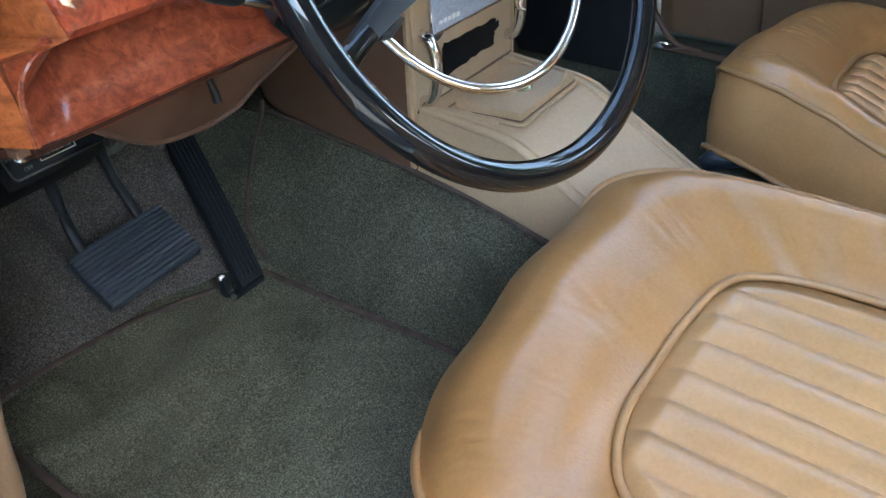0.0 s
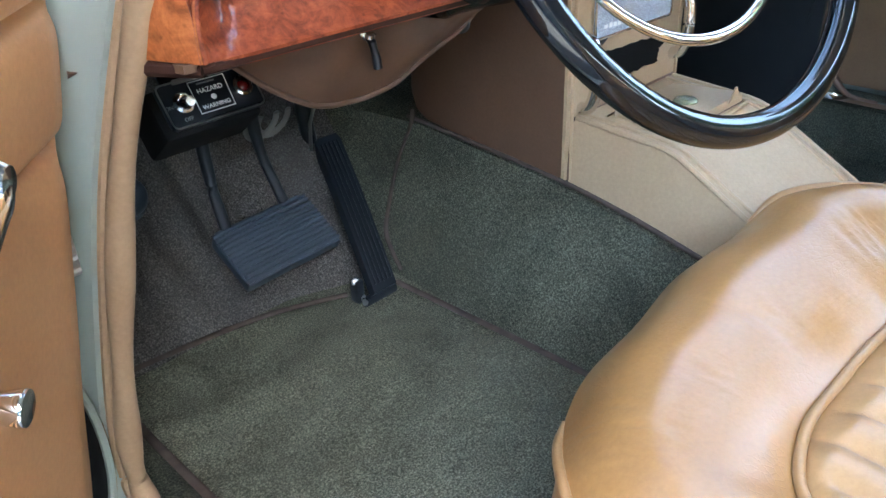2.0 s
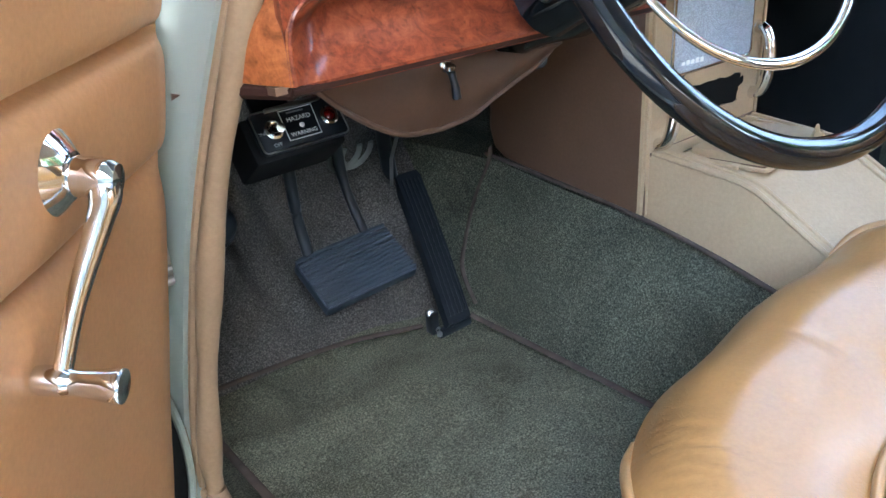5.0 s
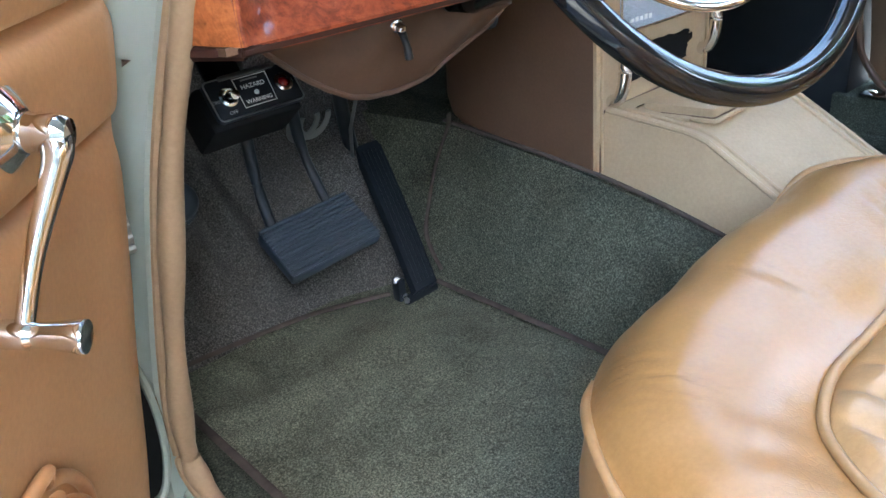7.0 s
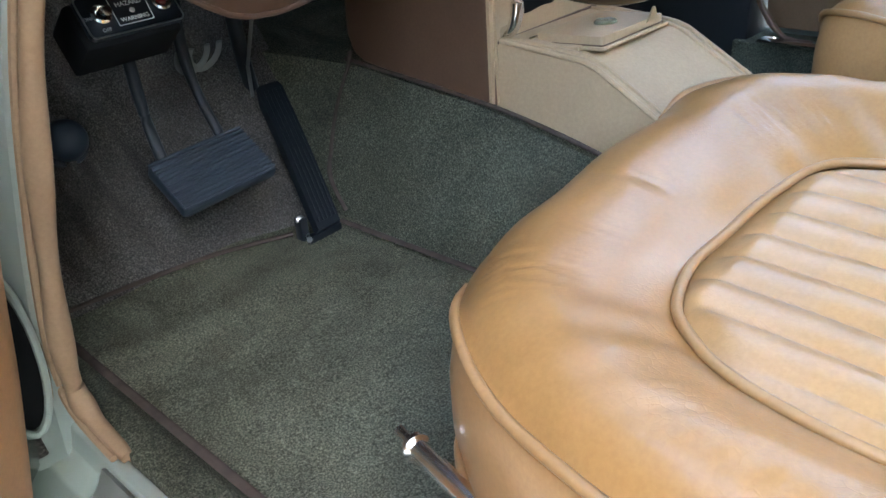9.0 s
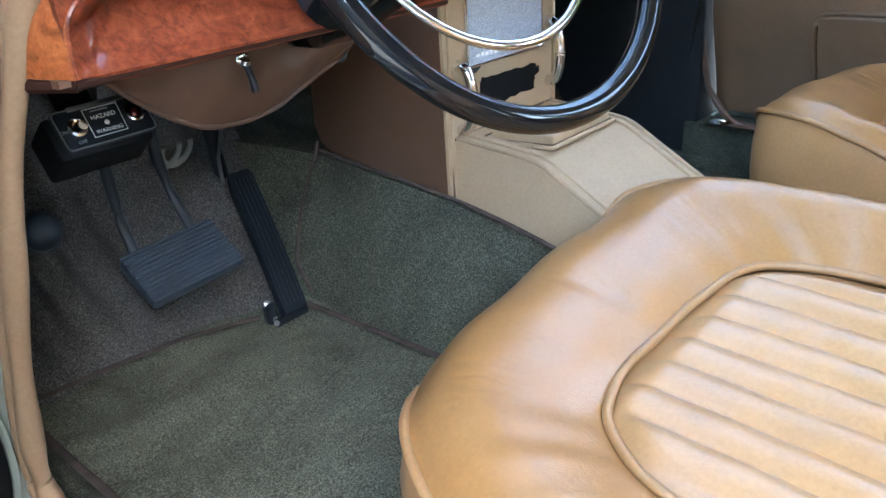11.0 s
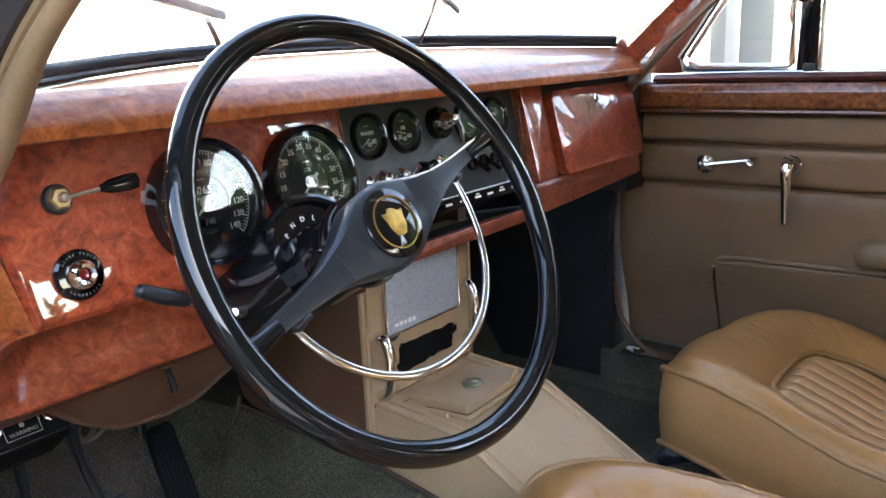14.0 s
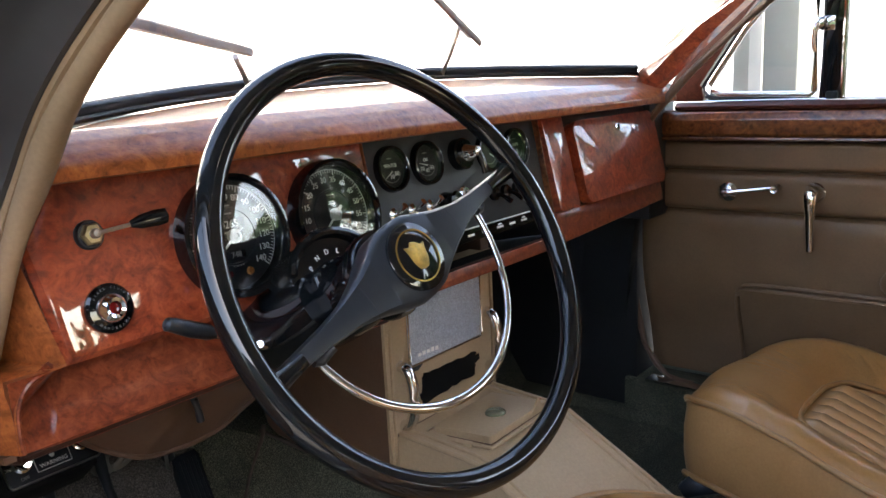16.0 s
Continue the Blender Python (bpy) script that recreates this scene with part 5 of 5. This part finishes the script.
# ---- seats ----
def seat(name, label, cx, half, y_front, z_edge, z_top, seed, mirror=1, rise=0.063, dips=((-1.0, 0.0), (0.0, 0.0)), sink=0.0, corner_in=None):
    """A cushion of a leather border round a fluted panel, boxed sides with piping, and a backrest behind the view."""
    ob = thing(name, label, "car seat", "front seats")
    k = half / 0.27
    # plan outlines, as fractions of the half width and metres back from the front edge
    outer = [(0, -0.012), (-0.30, -0.021), (-0.51, -0.042), (-0.666, -0.069), (-0.799, -0.108), (-0.904, -0.158), (-0.972, -0.22), (-1.003, -0.285), (-1.0, -0.39), (-1.0, -0.53), (-0.97, -0.59), (-0.6, -0.60), (0, -0.60)]
    right = [(0.6, -0.60), (0.97, -0.59), (1.0, -0.53), (1.02, -0.39), (1.02, -0.28), (1.01, -0.20), (0.98, -0.13), (0.92, -0.075), (0.83, -0.04), (0.70, -0.018), (0.5, -0.006), (0.28, 0.0)]
    inner = [(0, -0.178), (-0.16, -0.179), (-0.28, -0.186), (-0.40, -0.200), (-0.48, -0.222), (-0.55, -0.252), (-0.595, -0.295), (-0.615, -0.34), (-0.62, -0.41), (-0.62, -0.49), (-0.6, -0.54), (-0.4, -0.55), (0, -0.55)]
    right_in = [(0.4, -0.55), (0.62, -0.54), (0.66, -0.49), (0.67, -0.41), (0.665, -0.34), (0.66, -0.29), (0.645, -0.25), (0.61, -0.22), (0.56, -0.20), (0.46, -0.187), (0.32, -0.181), (0.16, -0.178)]

    def ring(pts):
        return smooth_line([(x * half * mirror, y_front + y, 0) for x, y in pts], 16, True)

    out, inn = ring(outer + right), ring([(x, y + (0.022 if sink else 0.0) * smoothstep(-0.45, -0.22, y)) for x, y in inner] + (corner_in or right_in))

    def dip(y):
        """How far the cushion falls away towards its back."""
        return lerp_at(dips, y)

    n = len(out)
    mid = Vector((0, y_front - 0.34, 0))
    rnd = random.Random(seed)
    phase = [rnd.uniform(0, 6.28) for _ in range(4)]

    def crease(i, t):
        """Soft folds fanning from the corners of the fluted panel."""
        q = inn[i]
        corner = math.exp(-(((abs(q.x) - 0.55 * half) / 0.05) ** 2) - ((q.y - (y_front - 0.235)) / 0.06) ** 2)
        a = math.atan2(out[i].y - mid.y, out[i].x)
        side_fold = math.exp(-((q.y - (y_front - 0.36)) / 0.12) ** 2) * (1 if abs(q.x) > 0.6 * half else 0)
        w = math.sin(math.pi * t) * (1.0 if q.x * mirror > 0 else 0.15)
        corner *= 1.0 if q.x * mirror > 0 else 0.3
        return -0.0042 * corner * (0.5 + 0.5 * math.sin(a * 34 + phase[0])) * (1 - t) ** 0.7 * (t > 0.02) - 0.003 * side_fold * (0.5 + 0.8 * noise.noise((a * 13, t * 1.2, seed + phase[1]))) * w

    def wrinkle(i, t):
        """Fine creases across the roll of the border, stronger in worn patches."""
        arc = 2.1 * i / n
        patch = smoothstep(-0.1, 0.35, noise.noise((arc * 7, t * 2, seed + 11)))
        line = abs(noise.noise((arc * 62 + 6 * t, t * 2.2, seed + 5)))
        fine = abs(noise.noise((arc * 130 + 9 * t, t * 5, seed + 6)))
        return (0.0019 * (1 - min(line * 3.2, 1)) ** 2 + 0.0007 * (1 - min(fine * 3, 1))) * -patch * smoothstep(0.12, 0.4, t) * smoothstep(1.0, 0.9, t)

    prof = [(0.0, -0.010), (0.05, -0.005), (0.13, 0.002), (0.265, 0.010), (0.445, 0.017), (0.61, 0.0205), (0.77, 0.015), (0.90, 0.002), (0.96, -0.009), (1.0, -0.014)]

    def border(t, i):
        q = inn[i].lerp(out[i], t)
        front = smoothstep(y_front - 0.11, y_front - 0.02, out[i].y) * smoothstep(0.8 * half, 0.6 * half, abs(out[i].x))
        s = q.x * mirror
        z = z_top - 0.021 + rise * (0.35 * smoothstep(-0.2 * half, half, s) + 0.65 * smoothstep(0.5 * half, half, s) * t**1.5) + lerp_at(prof, t) - front * 0.016 * t**6 - dip(q.y) - sink * (1 - t) ** 2
        return Vector((q.x + cx, q.y, z + crease(i, t) + wrinkle(i, t) + 0.002 * noise.noise((q.x * 14, q.y * 14, seed))))

    ts = [0, 0.02, 0.05, 0.1, 0.15, 0.2, 0.25, 0.3, 0.35, 0.4, 0.45, 0.5, 0.55, 0.6, 0.65, 0.7, 0.75, 0.8, 0.85, 0.89, 0.93, 0.96, 1.0]
    loops = [[border(t, i) for i in range(n)] for t in ts]
    low = []
    for i in range(n):
        front = smoothstep(y_front - 0.10, y_front - 0.02, out[i].y) * smoothstep(0.85 * half, 0.6 * half, abs(out[i].x))
        low.append(front)
    def wrap(d, push):
        return [Vector((border(1.0, i).x, border(1.0, i).y, border(1.0, i).z)) + Vector((0, push * low[i], -d * low[i])) for i in range(n)]
    loops += [wrap(0.02, -0.002), wrap(0.05, -0.014), wrap(0.09, -0.03), wrap(0.115, -0.045)]
    part("border", rings(loops, cap=False), TAN, ob, "smooth tan leather border rolled over the front")
    # boxed side below the piping
    side_loops = []
    for d, push in ((0.0, -0.001), (0.01, 0.003), (0.04, 0.008), (0.08, 0.008), (0.115, 0.002), (0.125, -0.014)):
        row = []
        for i in range(n):
            e = border(1.0, i)
            o = (out[i] - mid).normalized()
            f = 1 - low[i]
            row.append(e + Vector((o.x * push * f, o.y * push * f - 0.006 * low[i], -d - 0.002)))
        side_loops.append(row)
    part("side", rings(side_loops, cap=False), TAN_SIDE, ob, "boxed tan leather side")
    edge = [border(1.0, i) + Vector(((out[i] - mid).normalized().x * 0.002, 0, 0.0)) for i in range(n)]
    keep = [i for i in range(n) if low[i] < 0.8]
    start = next(j for j in range(n) if low[j] >= 0.8 and low[(j + 1) % n] < 0.8)
    order = [(start + 1 + j) % n for j in range(len(keep))]
    part("piping", tube([edge[i] for i in order if i in keep], lambda t: 0.0018 + 0.0024 * smoothstep(0.0, 0.025, min(t, 1 - t)), 10), PIPING, ob, "leather piping round the top edge")
    part("piping", tube([side_loops[4][i] + (out[i] - mid).normalized() * 0.003 for i in order if i in keep], 0.0042, 10), PIPING, ob, "leather piping round the lower edge")
    # piping round the fluted panel
    part("panel_piping", tube([border(0.0, i) + Vector((0, 0, 0.0045)) for i in range(n)], 0.004, 10, closed=True), PIPING, ob, "leather piping round the fluted panel")
    # fluted panel: pleats running fore and aft
    pitch = 0.0385 * k

    bm = bmesh.new()
    nx, ny = 150, 130
    xs = [inn[i].x for i in range(n)]
    gx0, gx1, gy0, gy1 = min(xs), max(xs), min(q.y for q in inn), max(q.y for q in inn)
    rows = []
    def extent(y):
        cut = [inn[i].x + (inn[(i + 1) % n].x - inn[i].x) * (y - inn[i].y) / (inn[(i + 1) % n].y - inn[i].y) for i in range(n) if (inn[i].y - y) * (inn[(i + 1) % n].y - y) < 0]
        return (min(cut), max(cut)) if len(cut) > 1 else (0, 0)
    for j in range(ny + 1):
        v = j / ny
        y = gy0 + (gy1 - gy0) * (0.5 - 0.5 * math.cos(math.pi * v))
        a, b = extent(min(max(y, gy0 + 1e-4), gy1 - 1e-4))
        row = []
        for i in range(nx + 1):
            x = a + (b - a) * i / nx
            ph = (x / pitch + 0.5) % 1.0
            d = min(min(i, nx - i) / nx * (b - a), (gy1 - y), (y - gy0))
            rim = smoothstep(0.0, 0.03, d)
            lift = rise * 0.35 * smoothstep(-0.2 * half, half, x * mirror)
            z = z_top - 0.033 + lift - dip(y) - sink + (0.0052 * (1 - abs(2 * ph - 1) ** 2.4) + 0.007) * rim + 0.001 * noise.noise((x * 26, y * 20, seed + 3)) - 0.0011 * rim * (1 - min(abs(noise.noise((x * 18, y * 75, seed + 4))) * 3, 1)) * smoothstep(0.0, 0.3, noise.noise((x * 9, y * 9, seed + 8))) - 0.008 * rim * smoothstep(y_front - 0.2, y_front - 0.5, y)
            row.append(bm.verts.new((x + cx, y, z)))
        rows.append(row)
    for p, q in zip(rows, rows[1:]):
        for i in range(nx):
            bm.faces.new((p[i], p[i + 1], q[i + 1], q[i]))
    part("fluted_panel", bm, TAN_PLEAT, ob, "tan leather panel with fore-and-aft flutes")
    # seat pan, runners and backrest
    part("seat_pan", block(cx - half * 0.72, cx + half * 0.72, y_front - 0.55, y_front - 0.12, z_edge - 0.175, z_edge - 0.13, 0.01), BLACK_SATIN, ob, "black seat pan")
    for s in (-0.6, 0.6):
        part("runner", block(cx + s * half - 0.012, cx + s * half + 0.012, y_front - 0.52, y_front - 0.10, FLOOR, z_edge - 0.17, 0.003), BLACK_SATIN, ob, "black seat runner")
    part("backrest", block(cx - half * 0.95, cx + half * 0.95, y_front - 0.74, y_front - 0.60, z_edge - 0.05, z_edge + 0.35, 0.05, 4), TAN, ob, "tan leather backrest", m=pose(0, y_front - 0.67, z_edge, 0, 0, 0) @ pose(0, 0, 0, 9, 0, 0) @ pose(0, -(y_front - 0.67), -z_edge, 0, 0, 0))
    return ob


seat("driver_seat", "tan leather driver's seat with piped fluted cushion", -0.327, 0.272, -0.172, 0.485, 0.508, 3, 1, 0.050)
seat("passenger_seat", "tan leather passenger seat with piped fluted cushion", 0.412, 0.236, -0.178, 0.51, 0.533, 8, -1, 0.032, ((-0.75, 0.09), (-0.6, 0.082), (-0.46, 0.06), (-0.36, 0.02), (-0.30, 0.004), (-0.26, 0.0), (0.0, 0.0)), 0.010, [(0.4, -0.55), (0.58, -0.54), (0.61, -0.49), (0.615, -0.41), (0.615, -0.33), (0.61, -0.27), (0.595, -0.225), (0.56, -0.19), (0.50, -0.170), (0.42, -0.160), (0.30, -0.156), (0.15, -0.155)])
adj = thing("seat_adjuster", "black seat adjuster knobs under the passenger seat", "lever")
for y in (-0.225,):
    part("knob", tube([(0.20, y + 0.012, 0.385), (0.205, y, 0.395), (0.212, y - 0.03, 0.402), (0.216, y - 0.045, 0.40)], lambda t: 0.008 + 0.008 * math.sin(math.pi * min(t + 0.15, 1)), 12), BLACK_SATIN, adj)
part("rod", tube([(0.216, -0.34, 0.40), (0.214, -0.25, 0.40)], 0.006, 8), BLACK_SATIN, adj)
part("bracket", block(0.206, 0.224, -0.36, -0.33, FLOOR, 0.41, 0.002), BLACK_SATIN, adj)
lever = thing("seat_lever", "chrome seat lever with a ringed tip beside the cushion", "lever")
a, b = Vector((-0.535, -0.195, 0.348)), Vector((-0.570, -0.335, 0.36))
d = (b - a).normalized()
part("tip", tube([a, a + d * 0.022], 0.0055, 14), BRIGHT_CHROME, lever)
part("ring", tube([a + d * 0.02, a + d * 0.023, a + d * 0.028, a + d * 0.031], lambda t: 0.0085 + 0.004 * math.sin(math.pi * t), 18), BRIGHT_CHROME, lever)
part("bar", tube([a + d * 0.031, b], 0.0088, 16), BRIGHT_CHROME, lever)
part("bracket", block(-0.585, -0.555, -0.36, -0.33, FLOOR, 0.37, 0.003), BLACK_SATIN, lever)


# ---- doors ----
def door_trim(ob, q, front, length, tilt, seams, z0, z1, normal_turn, mat):
    """The leather trim of a door: soft horizontal pads between seams. q(n, f, z) places a point: n into the cabin, f forward."""
    edges = [z0] + seams + [z1]

    def f(u, v):
        z = z0 + (z1 - z0) * v
        y = front + tilt * (z - 0.55) - length * u
        lo = max(e for e in edges if e <= z + 1e-9)
        hi = min(e for e in edges if e >= z - 1e-9)
        t = (z - lo) / (hi - lo) if hi > lo else 0
        puff = 0.011 * (1 - abs(2 * t - 1) ** 6) if (hi - lo) < 0.2 else 0.011 * min(1 - (max(2 * t - 1, 0)) ** 14, 1)
        rim = smoothstep(0, 0.012, u * length)
        puff -= 0.007 * sum(math.exp(-(((z - e) / 0.0035) ** 2)) for e in seams)
        return q(puff * rim + 0.003 * noise.noise((y * 9, z * 9, 2)) - 0.006, y, z)
    return part("trim_panel", sheet((lambda u, v: f(1 - u, v)) if normal_turn else f, 60, 260, 0.02), mat, ob, "padded leather trim with sewn seams")


def winder(ob, m, turn, label, size=0.74, reach=0.150):
    """Window winder on its rosette; local z leaves the panel, y points along the crank."""
    base_ = part("window_winder", lathe([(0, 0), (0.031, 0), (0.031, 0.003), (0.024, 0.009), (0.018, 0.013), (0.0165, 0.014), (0, 0.014)], 36), CHROME, ob, label, m=m @ pose(0, 0, 0, 0, 0, turn) @ Matrix.Diagonal((size, size, size, 1)))
    part("neck", lathe([(0, 0.013), (0.0135, 0.013), (0.0145, 0.017), (0.0135, 0.021), (0.0145, 0.024), (0.014, 0.038), (0.011, 0.044), (0, 0.046)], 28), CHROME, base_)
    part("crank", tube(smooth_line([(0, -0.003, 0.032), (0, 0.012, 0.036), (0, 0.03, 0.034), (0, reach * 0.62, 0.024), (0, reach - 0.003, 0.020)], 8), lambda t: 0.0128 - 0.0058 * smoothstep(0, 0.9, t), 14, flat=0.95, up=(0, 0, 1)), CHROME, base_)
    part("knob", lathe([(0, 0.003), (0.0095, 0.003), (0.0105, 0.008), (0.0105, 0.024), (0.009, 0.027), (0.0092, 0.034), (0.0112, 0.05), (0.0128, 0.060), (0.0120, 0.062), (0.008, 0.0605), (0, 0.0600)], 24), CHROME, base_, m=pose(0, reach, 0))
    return base_


DA = radians(40)
axis_a = Vector((-math.sin(DA), -math.cos(DA), 0))
lean = Vector((0.19, 0, 0.982))
vert = (lean - axis_a * lean.dot(axis_a)).normalized()
nrm = (-axis_a).cross(vert)
if nrm.x < 0:
    nrm = -nrm
foot_pt = Vector((-0.69, 0.06, 0.55)) - vert * 0.55
DOOR = Matrix(((nrm.x, -axis_a.x, vert.x, foot_pt.x), (nrm.y, -axis_a.y, vert.y, foot_pt.y), (nrm.z, -axis_a.z, vert.z, foot_pt.z), (0, 0, 0, 1)))
door = thing("driver_door", "open driver's door in padded tan leather with chrome winder", "car door", at=DOOR)


door_trim(door, lambda n, f, z: (n, f, z), 0.0, 0.98, 0.122, [0.675, 0.762, 0.85], 0.24, 0.90, 1, TAN_LIT_DOOR)
part("shell", extruded([(0.06, 0.22), (-0.99, 0.22), (-0.99, 0.9), (0.05, 0.9)], -0.075, -0.028, "x", 0.01), PAINT, door, "grey-green painted door shell")
part("capping", block(-0.03, 0.012, -0.98, 0.03, 0.90, 0.95, 0.012, 3), WOOD_DARK, door, "burr walnut door capping")
winder(door, pose(0.003, -0.161, 0.722, 0, 90, 0), 241.4, "chrome window winder hanging down", 0.74, 0.1385)
pk = [(-0.150, 0.30), (-0.152, 0.45), (-0.165, 0.495), (-0.2, 0.525), (-0.26, 0.535), (-0.8, 0.535)]
part("pocket_piping", tube([(0.010, f, z) for f, z in [(p.x, p.y) for p in smooth_line([(f, z, 0) for f, z in pk], 8)]], 0.0045, 10), TAN_LIT_DOOR, door, "piped edge of the map pocket")
part("pocket_piping", tube([(0.018, p.x - 0.010, p.y - 0.010) for p in smooth_line([(f, z, 0) for f, z in pk], 8)], 0.0045, 10), TAN_LIT_DOOR, door)
part("window_frame", tube([(-0.03, 0.03, 0.95), (-0.035, -0.02, 1.05), (-0.07, -0.22, 1.27), (-0.08, -0.5, 1.32), (-0.07, -0.95, 1.25), (-0.03, -0.97, 0.95)], 0.012, 8), PAINT_DARK, door, "dark window frame")

pdoor = thing("passenger_door", "closed passenger door in tan leather with walnut capping", "car door")
PX = 0.664


def q_pass(n, f, z):
    return (PX - n + 0.06 * smoothstep(0.62, 0.35, z), 0.072 + f, z)


door_trim(pdoor, q_pass, 0.0, 1.05, 0.0, [0.712, 0.789, 0.846], 0.362, 0.852, 0, TAN_SHADED)
part("shell", extruded([(0.06, 0.3), (-0.98, 0.3), (-0.98, 0.9), (0.05, 0.9)], 0.735, 0.765, "x", 0.006), PAINT, pdoor, "painted outer skin")
part("capping", extruded([(0.655, 0.850), (0.644, 0.858), (0.642, 0.884), (0.650, 0.898), (0.664, 0.902), (0.72, 0.902), (0.72, 0.85)], -1.0, 0.03, "y", 0.002), WOOD_DARK, pdoor, "glossy brown burr walnut capping")
part("capping_lip", extruded([(0.645, 0.846), (0.641, 0.849), (0.643, 0.853), (0.66, 0.853), (0.66, 0.846)], -1.0, 0.03, "y", 0.001), WOOD_DARK, pdoor)
part("waist_moulding", extruded([(0.655, 0.902), (0.652, 0.908), (0.660, 0.915), (0.70, 0.916), (0.70, 0.902)], -1.0, 0.0, "y", 0.001), WOOD_RED_DARK, pdoor, "dark red varnished moulding")
part("chrome_strip", extruded([(0.664, 0.9165), (0.667, 0.9195), (0.69, 0.9195), (0.69, 0.9165)], -1.0, -0.055, "y", 0.001), CHROME, pdoor, "chrome waist strip")
winder(pdoor, pose(PX - 0.010, -0.106, 0.752, 0, -90, 0), 188, "chrome window winder", 0.56, 0.165)
hd = part("door_handle", lathe([(0, 0), (0.018, 0), (0.018, 0.003), (0.014, 0.008), (0.012, 0.014), (0.0115, 0.03), (0.009, 0.034), (0, 0.035)], 32), CHROME, pdoor, "chrome inner door handle", m=pose(PX - 0.010, -0.257, 0.757, 0, -90, 0))
part("lever", tube(smooth_line([(0.004, 0, 0.027), (-0.012, 0, 0.032), (-0.05, 0, 0.028), (-0.1, 0, 0.022)], 8), lambda t: 0.0125 - 0.007 * t, 12, flat=0.65), CHROME, hd)
pk = [(-0.128, 0.40), (-0.125, 0.545), (-0.135, 0.568), (-0.16, 0.578), (-0.3, 0.580), (-0.95, 0.585)]
for n, dz in ((0.012, 0.0), (0.017, -0.009)):
    part("pocket_piping", tube([q_pass(n, p.x - 0.072, p.y + dz) for p in smooth_line([(f, z, 0) for f, z in pk], 8)], 0.0042, 8), TAN_SHADED, pdoor, "piped edge of the map pocket")
part("pocket", sheet(lambda u, v: q_pass(0.016 - 0.008 * v, -0.205 - 0.8 * u, 0.57 - 0.2 * v), 20, 10, 0.006), TAN_SHADED, pdoor, "leather map pocket")
part("door_pull", tube(smooth_line([q_pass(0.0, -0.455, 0.60), q_pass(0.025, -0.47, 0.615), q_pass(0.028, -0.55, 0.622), q_pass(0.028, -0.7, 0.62)], 6), lambda t: 0.012 + 0.012 * smoothstep(0, 0.3, t), 14), TAN_SHADED, pdoor, "padded leather armrest")
vent = part("quarter_light", tube([(0.672, -0.06, 0.948), (0.672, -0.065, 0.935), (0.672, -0.08, 0.9285), (0.672, -0.235, 0.9255), (0.672, -0.243, 0.93), (0.672, -0.243, 1.12), (0.672, -0.20, 1.13), (0.672, -0.125, 1.045)], 0.006, 10, closed=True), CHROME, pdoor, "chrome framed quarter light")
part("gasket", tube([(0.674, -0.046, 0.945), (0.674, -0.054, 0.926), (0.674, -0.08, 0.919), (0.674, -0.255, 0.917), (0.674, -0.255, 1.15), (0.674, -0.2, 1.142), (0.674, -0.117, 1.05)], 0.006, 8, closed=True), RUBBER, vent, "black rubber gasket")
gl = part("pane", extruded([(-0.065, 0.93), (-0.243, 0.926), (-0.243, 1.13), (-0.2, 1.135), (-0.12, 1.045)], 0.671, 0.674, "x"), GLASS, vent, smooth=False)
gl.visible_shadow = False
part("frame_corner", extruded([(0.035, 0.917), (-0.05, 0.917), (-0.042, 0.95), (-0.112, 1.055), (-0.19, 1.15), (-0.26, 1.22), (-0.24, 1.275), (-0.085, 1.12)], 0.672, 0.69, "x", 0.002), WOOD_RED_DARK, pdoor, "dark red varnished corner of the window frame")
part("window_post", block(0.666, 0.690, -0.290, -0.257, 0.917, 1.28, 0.003), BLACK, pdoor, "black window post")
part("post_bead", tube([(0.664, -0.289, 0.92), (0.664, -0.289, 1.28)], 0.0035, 8), CHROME, pdoor, "chrome bead")
part("post_foot", block(0.660, 0.668, -0.282, -0.264, 0.917, 0.930, 0.002), BLACK_SATIN, pdoor)
ct = part("window_catch", lathe([(0, 0), (0.012, 0), (0.012, 0.008), (0.009, 0.014), (0, 0.016)], 24), CHROME, pdoor, "chrome quarter light catch", m=pose(0.666, -0.250, 1.042, 0, -90, 0))
part("lever", tube(smooth_line([(0, 0, 0.01), (-0.006, 0.004, 0.016), (-0.03, 0.006, 0.014), (-0.045, 0.004, 0.010)], 6), lambda t: 0.006 - 0.002 * t, 10), CHROME, ct)
part("plate", block(-0.012, 0.012, -0.024, 0.004, -0.001, 0.004, 0.001), CHROME, ct)
pw = part("window_pane", block(0.680, 0.684, -0.98, -0.29, 0.917, 1.28, 0), GLASS, pdoor, smooth=False)
pw.visible_shadow = False
part("top_frame", tube([(0.68, -0.12, 1.11), (0.665, -0.25, 1.24), (0.65, -0.4, 1.29), (0.64, -0.95, 1.30)], 0.012, 8), PAINT_DARK, pdoor, "dark upper window frame")
